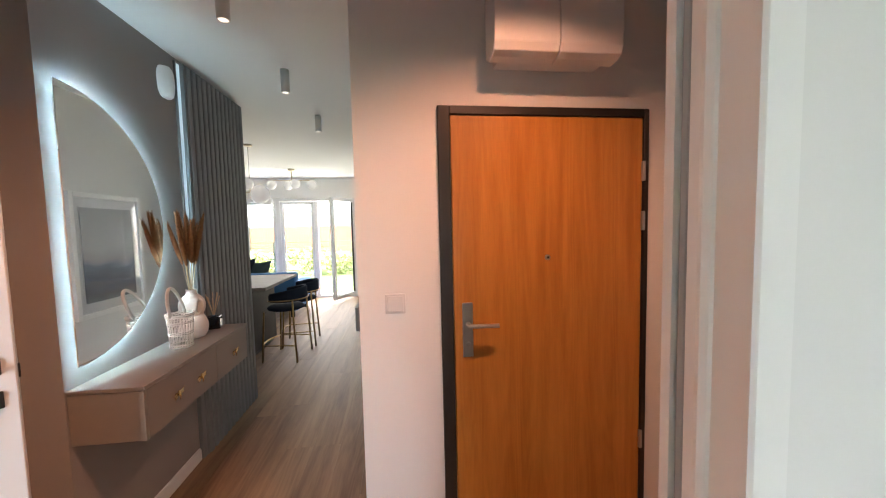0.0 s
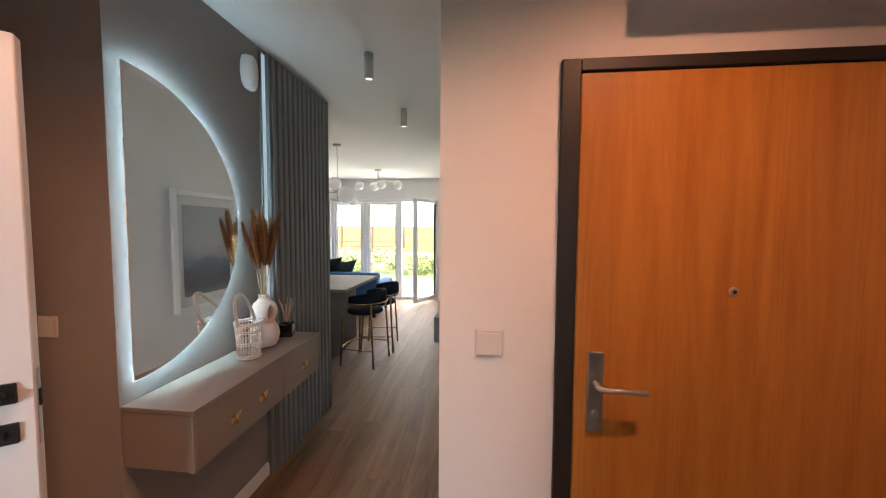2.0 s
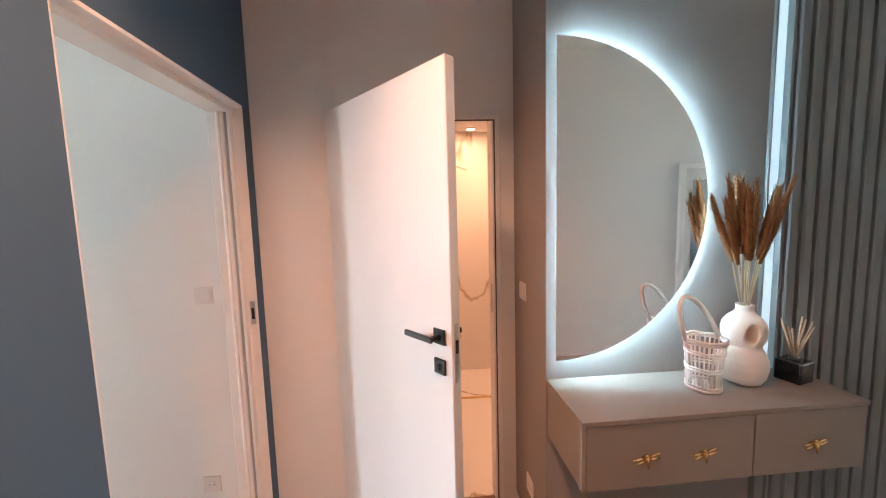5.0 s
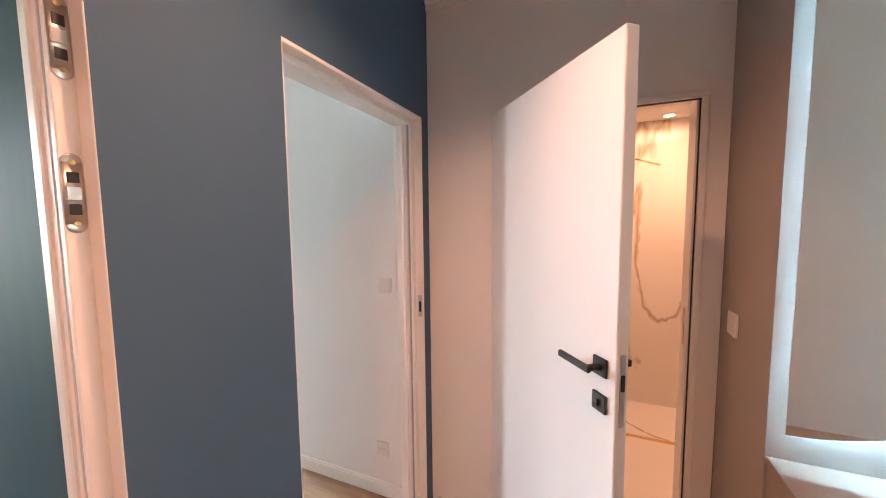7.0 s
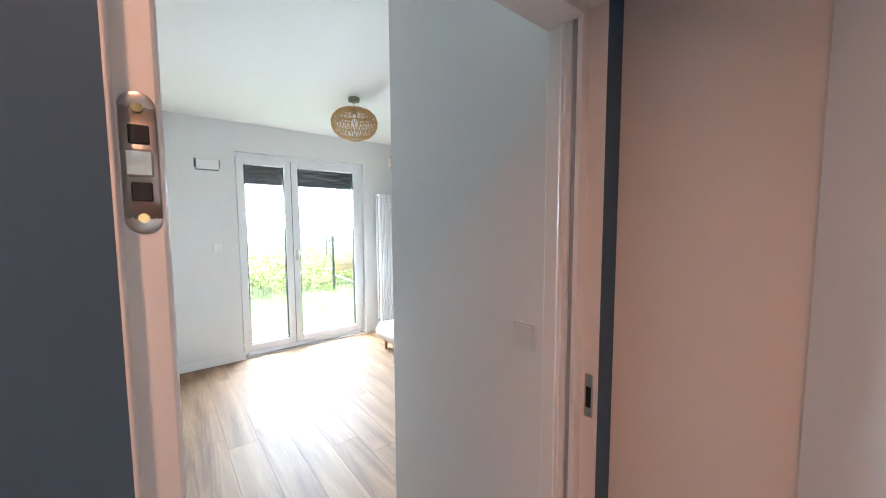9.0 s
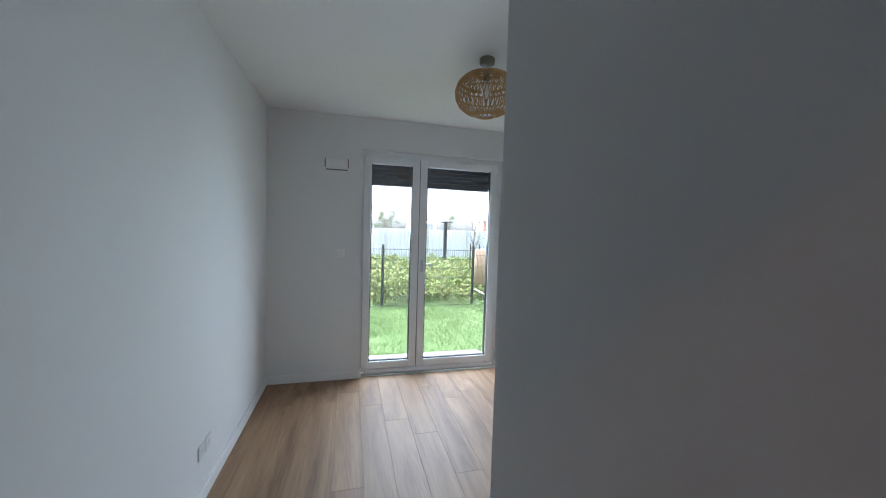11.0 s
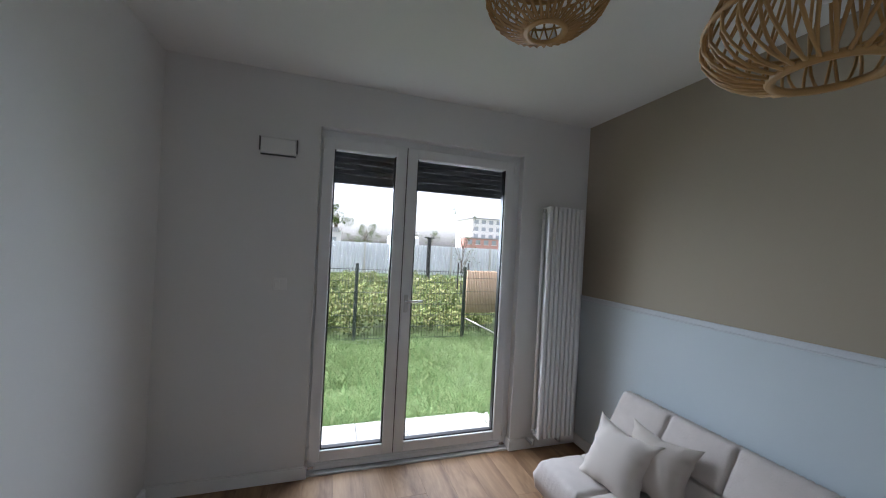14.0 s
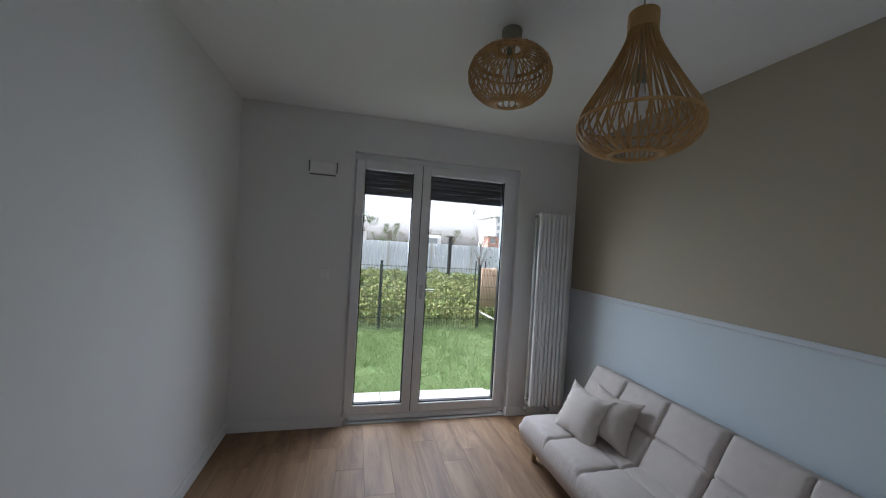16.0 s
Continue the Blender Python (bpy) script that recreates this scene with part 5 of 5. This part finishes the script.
def grass_patch(x0, x1, y0, y1, count, height):
    """Blades in tufts that lean and spread together."""
    tufts = max(60, count // 45)
    at = np.stack([rs.uniform(x0, x1, tufts), rs.uniform(y0, y1, tufts)], 1)
    bend = rs.normal(size=(tufts, 2)) * 0.45
    tall = rs.uniform(0.5, 1.35, tufts) * (0.75 + 0.45 * np.sin(at[:, 0] * 2.3 + np.sin(at[:, 1] * 1.9)) ** 2)
    k = rs.randint(0, tufts, count)
    off = rs.normal(size=(count, 2)) * (0.035 + 0.25 * height)
    c = np.concatenate([at[k] + off, np.full((count, 1), -0.13)], 1)
    a = rs.uniform(0, 2 * np.pi, count)
    h = height * tall[k] * rs.uniform(0.5, 1.25, count)
    w = rs.uniform(0.0015, 0.0032, count)
    lean = (bend[k] + rs.normal(size=(count, 2)) * 0.55 + off * 4) * h[:, None]
    s = np.stack([np.cos(a) * w, np.sin(a) * w, np.zeros(count)], 1)
    tip = c + np.concatenate([lean, h[:, None]], 1)
    return np.stack([c - s, c + s, tip], 1)


o = leafy("grass", grass_patch(-6.5, 0.4, -7.6, -4.5, 230000, 0.10), GRASS)
tagged(o, "long green lawn grass behind the terrace", "grass", kind="stuff")
o = leafy("grass", np.concatenate([grass_patch(-10, 2, -20.8, -10.2, 22000, 0.34), grass_patch(-10, 2, -7.7, -7.3, 4000, 0.24)]), GRASS)
tagged(o, "rough meadow grass along the fences", "grass", kind="stuff")
o = leafy("grass", grass_patch(-6.5, 1.5, 9.0, 13.5, 16000, 0.15), GRASS)
tagged(o, "green lawn grass behind the living room", "grass", kind="stuff")


def leaf_cloud(centres, radii, count, size):
    k = rs.randint(0, len(centres), count)
    d = rs.normal(size=(count, 3))
    d /= np.linalg.norm(d, axis=1)[:, None]
    r = radii[k] * rs.uniform(0.45, 1.0, count)[:, None] ** 0.6
    c = centres[k] + d * r
    c[:, 2] = np.maximum(c[:, 2], -0.12)
    u = rs.normal(size=(count, 3))
    u /= np.linalg.norm(u, axis=1)[:, None]
    v = np.cross(u, rs.normal(size=(count, 3)))
    v /= np.linalg.norm(v, axis=1)[:, None]
    s = size * rs.uniform(0.5, 1.3, count)[:, None]
    return np.stack([c - u * s * 0.45, c + u * s * 0.45, c + v * s], 1)


def shrubs(name, label, x0, x1, y0, y1, n, h, count, size):
    cen = np.stack([rs.uniform(x0, x1, n), rs.uniform(y0, y1, n), rs.uniform(0.02, h * 0.62, n)], 1)
    rad = np.stack([rs.uniform(0.18, 0.34, n), rs.uniform(0.18, 0.34, n), rs.uniform(0.16, h * 0.42, n)], 1)
    tagged(leafy(name, leaf_cloud(cen, rad, count, size), SHRUB), label, "hedge", kind="stuff")


shrubs("hedge", "loose yellow-green shrubs behind the wire fence", -9, 1.5, -9.9, -7.8, 170, 0.62, 34000, 0.055)
shrubs("hedge", "patchy yellow-green shrubs across the meadow", -13, 2, -17.2, -10.2, 230, 0.50, 42000, 0.075)
shrubs("hedge", "loose yellow-green shrubs at the garden end", -7, 2.5, 13.0, 14.2, 80, 1.0, 14000, 0.08)

FENCE = mat("dark_green_steel", (0.018, 0.028, 0.022), 0.5, vary=0.1)
t = thing("wire_fence", "dark green welded wire garden fence", "fence", (-3, -7.45, -0.13))
PX = [-6.15, -4.165, -2.18, -0.195]
for x in PX:
    b = box(x - 0.024, x + 0.024, -7.474, -7.426, -0.13, 1.23, 0.004)
    box(x - 0.028, x + 0.028, -7.478, -7.422, 1.23, 1.25, 0.006, bm=b)
    for z in (0.25, 0.75):
        box(x - 0.03, x + 0.03, -7.48, -7.42, z, z + 0.03, 0.003, bm=b)
    part("post", b, FENCE, t)
for x0, x1 in zip(PX, PX[1:]):
    b = bmesh.new()
    n = 38
    for i in range(n + 1):
        x = x0 + 0.03 + (x1 - x0 - 0.06) * i / n
        tube([(x, -7.44, -0.08), (x, -7.44, 1.18)], 0.0042, 4, bm=b)
    for z in (-0.05, 0.15, 0.35, 0.55, 0.75, 0.95, 1.15):
        for dy in (-0.006, 0.006):
            tube([(x0, -7.44 + dy, z), (x1, -7.44 + dy, z)], 0.0055, 4, bm=b)
    part("wire_panel", b, FENCE, t)
REEDMAT = mat("reed_screen", (0.40, 0.29, 0.20), 0.8, vary=0.2, scale=20, stretch=(1, 1, 6))
t = thing("reed_screen", "tan bamboo privacy screen tied to the side fence", "screen", (-4.4, -7.0, 0.4))
for i in range(46):
    x = -4.20 - i * 0.033
    part("cane", tube([(x, -7.39, 0.40), (x, -7.39, 1.19 + 0.008 * math.sin(i * 1.7))], 0.015, 6), REEDMAT, t)
for z in (0.55, 0.8, 1.05):
    part("wire", tube([(-4.18, -7.372, z), (-5.72, -7.372, z)], 0.003, 5), FENCE, t)
part("rail", tube([(-4.19, -7.40, 0.30), (-5.0, -7.0, -0.08)], 0.012, 6), STEEL, t)

PAVE = mat("concrete_paving", (0.33, 0.33, 0.32), 0.75, vary=0.08, scale=4, bump=0.2, random=0.06)
t = thing("terrace", "pale concrete slab terrace outside the balcony door", "terrace", (-2.4, -4.3, -0.13), kind="structure")
EDGES = [-3.22, -2.873, -2.446, -2.018, -1.590, -1.162, -0.734, -0.30]
for x0, x1 in zip(EDGES, EDGES[1:]):
    part("slab", box(x0 + 0.003, x1 - 0.003, -4.50, -4.053, -0.13, -0.045, 0.004), PAVE, t)
OCTA = np.array([(1, 0, 0), (0, 1, 0), (-1, 0, 0), (0, -1, 0), (0, 0, 1), (0, 0, -1)], float)
FACES = [(0, 1, 4), (1, 2, 4), (2, 3, 4), (3, 0, 4), (1, 0, 5), (2, 1, 5), (3, 2, 5), (0, 3, 5)]
stones = []
for _ in range(520):
    size = rs.uniform(0.012, 0.026, 3) * (1, 1, 0.7)
    turn = rs.uniform(0, 6.28)
    c, q = math.cos(turn), math.sin(turn)
    v = (OCTA * size) @ np.array([(c, q, 0), (-q, c, 0), (0, 0, 1)]) + (rs.uniform(-3.75, -3.235), rs.uniform(-4.5, -4.06), rs.uniform(-0.10, -0.07))
    stones += [v[list(f)] for f in FACES]
o = leafy("gravel", np.array(stones), mat("white_gravel", (0.55, 0.55, 0.52), 0.9, vary=0.3, scale=30))
tagged(o, "strip of white gravel beside the terrace", "gravel", kind="stuff")
t = thing("terrace_living", "pale concrete slab terrace outside the living room", "terrace", (-2.2, 8.7, -0.13), kind="structure")
for i in range(8):
    part("slab", box(-4.0 + i * 0.5 + 0.004, -3.5 + i * 0.5 - 0.004, 8.402, 9.0, -0.13, -0.045, 0.004), PAVE, t)

SHEET = mat("white_corrugated_sheet", (0.62, 0.65, 0.68), 0.5, vary=0.06, scale=3)
t = thing("hoarding", "white corrugated metal site hoarding beyond the meadow", "fence", (-5, -21, -0.13))
for k in range(9):
    x0 = -16 + k * 2.5
    b = bmesh.new()
    n = 26
    up, dn = [], []
    for i in range(n + 1):
        x = x0 + 2.46 * i / n
        y = -21 + (0.035 if i % 2 else -0.035)
        dn.append(b.verts.new((x, y, 0.0))), up.append(b.verts.new((x, y, 1.68)))
    for i in range(n):
        b.faces.new((dn[i], dn[i + 1], up[i + 1], up[i]))
    bmesh.ops.solidify(b, geom=b.faces[:], thickness=0.01)
    part("sheet", b, SHEET, t)
    part("post", box(x0 - 0.04, x0 + 0.04, -20.93, -20.86, -0.13, 1.74), STEEL, t)
setting("road", box(-60, 60, -20.0, -18.4, -0.13, -0.105), mat("pale_gravel_track", (0.40, 0.37, 0.33), 0.9, vary=0.15, scale=2), "pale gravel track before the hoarding", "road")

t = thing("street_lamp", "dark steel pole with a flat cross head", "street lamp", (-6.33, -18, -0.13))
part("pole", box(-6.41, -6.25, -18.08, -17.92, -0.13, 2.03, 0.02), BLACK, t)
part("head", box(-6.58, -6.08, -18.10, -17.90, 2.03, 2.09, 0.02), BLACK, t)
t = thing("bird_table", "small dark metal garden frame behind the fence", "frame", (-5.3, -10.5, -0.13))
part("frame", tube([(-5.15, -10.5, -0.13), (-5.15, -10.5, 1.2), (-5.45, -10.5, 1.2), (-5.45, -10.5, -0.13)], 0.02, 6), BLACK, t)


def tree(label, x, y, h, r, count, seed, thin=False):
    t = thing("tree", label, "tree", (x, y, -0.13))
    q = random.Random(seed)
    bark = bpy.data.materials.get("grey_bark") or mat("grey_bark", (0.10, 0.075, 0.05), 0.9, vary=0.3, scale=8)
    b = tube([(x, y, -0.2), (x + 0.03 * h, y, h * 0.4), (x, y + 0.02 * h, h * 0.85)], 0.03 * h if not thin else 0.006 * h, 8, taper=[1.0, 0.7, 0.3])
    cen, rad = [], []
    for i in range(16):
        a, zz = q.uniform(0, 6.28), q.uniform(0.45, 1.0)
        rr = r * q.uniform(0.35, 0.9)
        c = (x + rr * math.cos(a), y + rr * math.sin(a), h * zz)
        tube([(x + 0.02 * h, y, h * (zz * 0.6)), c], (0.008 if not thin else 0.003) * h, 5, bm=b, taper=[1, 0.3])
        cen.append(c), rad.append([r * q.uniform(0.2, 0.42)] * 3)
    part("trunk", b, bark, t)
    o = leafy("crown", leaf_cloud(np.array(cen), np.array(rad), count, 0.07 * r), CROWN)
    o.parent = t
    o.matrix_parent_inverse = t.matrix_world.inverted()


tree("distant leafy tree beyond the hoarding", -2.4, -48, 6.2, 1.9, 2500, 1)
tree("distant leafy tree beyond the hoarding", -6.4, -52, 4.2, 1.5, 1800, 2)
tree("slender young tree with sparse leaves by the fence", -5.35, -10.6, 2.7, 0.55, 260, 3, True)
for i, (x, y, h) in enumerate(((-8, -70, 4), (-12, -75, 3.6), (-5.5, -72, 3.4), (-16, -66, 4.5), (-21, -70, 5), (-3, -80, 4))):
    tree("distant tree on the horizon", x, y, h, h * 0.42, 700, 10 + i)
tree("green garden tree near the living room", -0.7, 14.6, 3.6, 1.1, 4500, 31)
tree("green garden tree near the living room", 1.2, 16.0, 4.2, 1.4, 4000, 32)


def block(name, label, x0, x1, y0, y1, h, floors, bays, wall, face):
    """A flat-roofed block with real window recesses on the side towards the flat."""
    t = thing(name, label, "building", ((x0 + x1) / 2, (y0 + y1) / 2, -0.13))
    part("wall", box(x0, x1, y0, y1, -0.13, h), wall, t)
    part("roof", box(x0 - 0.2, x1 + 0.2, y0 - 0.2, y1 + 0.2, h, h + 0.3), mat("roof_edge", (0.3, 0.3, 0.3), 0.7) if "roof_edge" not in bpy.data.materials else bpy.data.materials["roof_edge"], t)
    yf = y1 if face > 0 else y0
    # window grey is lightened so that its colour carries distance haze
    gl = bpy.data.materials.get("haze_pale_window") or mat("haze_pale_window", (0.34, 0.36, 0.38), 0.15)
    for f in range(floors):
        for k in range(bays):
            xa = x0 + (x1 - x0) * (k + 0.2) / bays
            xb = x0 + (x1 - x0) * (k + 0.75) / bays
            za = h * (f + 0.3) / floors
            zb = h * (f + 0.85) / floors
            w = part("window", box(xa, xb, yf - 0.05, yf + 0.08, za, zb), gl, t)
            part("sill", box(xa - 0.1, xb + 0.1, yf - 0.05, yf + 0.15, za - 0.12, za), TRIM, w)


WALLW = mat("white_render", (0.72, 0.70, 0.68), 0.8, vary=0.05, scale=0.6)
WALLR = mat("red_render", (0.55, 0.30, 0.26), 0.8, vary=0.08, scale=0.6)
block("apartment_building", "distant white and red apartment block", -62, -44, -120, -105, 11.5, 5, 7, WALLW, 1)
block("apartment_building", "distant red lower apartment block", -56, -40, -104, -100, 5.0, 2, 6, WALLR, 1)
block("site_cabin", "white site cabin behind the hoarding", 0.2, -2.4, -30, -27.5, 2.35, 1, 2, WALLW, 1)
block("apartment_building", "pale apartment block facing the living room garden", -16, 8, 27, 36, 9.0, 3, 9, WALLW, -1)

t = thing("garden_wall", "terracotta garden wall beyond the living room lawn", "wall", (-3, 21, -0.13))
TERRA = mat("terracotta_panel", (0.34, 0.15, 0.075), 0.85, vary=0.2, scale=3)
for i in range(14):
    part("panel", box(-16 + i * 1.9, -14.16 + i * 1.9, 21.0, 21.1, -0.13, 1.72, 0.01), TERRA, t)
    part("post", box(-16.05 + i * 1.9, -16.01 + i * 1.9, 20.97, 21.13, -0.13, 1.8, 0.005), FENCE, t)

t = thing("delivery_van", "white van parked behind the hoarding", "van", (-6.3, -26, -0.13))
b = box(-7.6, -5.6, -27, -25.2, 0.25, 2.3, 0.15, seg=2)
box(-5.7, -4.9, -26.95, -25.25, 0.25, 1.3, 0.12, bm=b, seg=2)
part("body", b, PLASTIC, t)
part("windscreen", box(-7.3, -6.2, -25.21, -25.17, 1.5, 2.1, 0.01), bpy.data.materials["haze_pale_window"], t)
for x in (-7.1, -5.3):
    part("wheel", moved(lathe([(0.1, -0.1), (0.32, -0.1), (0.34, 0), (0.32, 0.1), (0.1, 0.1)], 20), pose(x, -25.35, 0.2, 90, 0, 0)), BLACK, t)

t = thing("wire_fence", "dark steel wire fence across the living room lawn", "fence", (-2.5, 12.6, -0.13))
for x in (-6.2, -4.3, -2.4, -0.5, 1.4):
    part("post", box(x - 0.025, x + 0.025, 12.575, 12.625, -0.13, 1.15, 0.004), FENCE, t)
for z in (0.15, 0.55, 0.95, 1.12):
    part("rail", tube([(-6.2, 12.6, z), (1.4, 12.6, z)], 0.009, 5), FENCE, t)
PALEBOARD = mat("pale_tan_board", (0.50, 0.38, 0.29), 0.8, vary=0.15, scale=8)
t = thing("wooden_fence", "tan reed fence at the end of the living room garden", "fence", (-2.5, 14.6, -0.13))
for i in range(60):
    part("board", box(-8.0 + i * 0.2, -7.81 + i * 0.2, 14.6, 14.63, -0.1, 0.62 + 0.02 * math.sin(i * 2.1)), PALEBOARD, t)

# ---- floor planks ----
PW, PL = 0.192, 1.285
b = box(-PW / 2 + 0.0003, PW / 2 - 0.0003, -PL / 2 + 0.0003, PL / 2 - 0.0003, -0.012, 0.0, 0.0009)
pm = bpy.data.meshes.new("plank")
b.to_mesh(pm)
b.free()
pm.materials.append(PLANK)
floor_ob = bpy.data.objects["floor"]
REGIONS = [(-3.80, -0.74, -3.76, -0.66), (-1.83, -0.74, -0.67, 0.30), (-1.85, 1.20, 0.25, 1.62), (-1.42, -0.18, 1.55, 3.4), (-4.7, -0.18, 3.4, 8.2), (-0.56, 1.20, -3.2, 0.3)]
rr = random.Random(11)
col = 0
x = -4.70
while x < 1.2:
    y = -3.765
    first = PL * rr.choice((0.28, 0.5, 0.72, 0.9, 0.4))
    n = 0
    while y < 8.15:
        ln = first if n == 0 else min(PL, 8.2 - y)
        xc, yc = x + PW / 2, y + ln / 2
        if any(xc > a - PW / 2 and xc < b2 + PW / 2 and y < d and y + ln > c for a, b2, c, d in REGIONS):
            o = new("plank", pm)
            o.matrix_world = Matrix.Translation((xc, yc, 0)) @ Matrix.Diagonal((1, ln / PL, 1, 1))
            o.parent = floor_ob
        y += ln
        n += 1
    x += PW
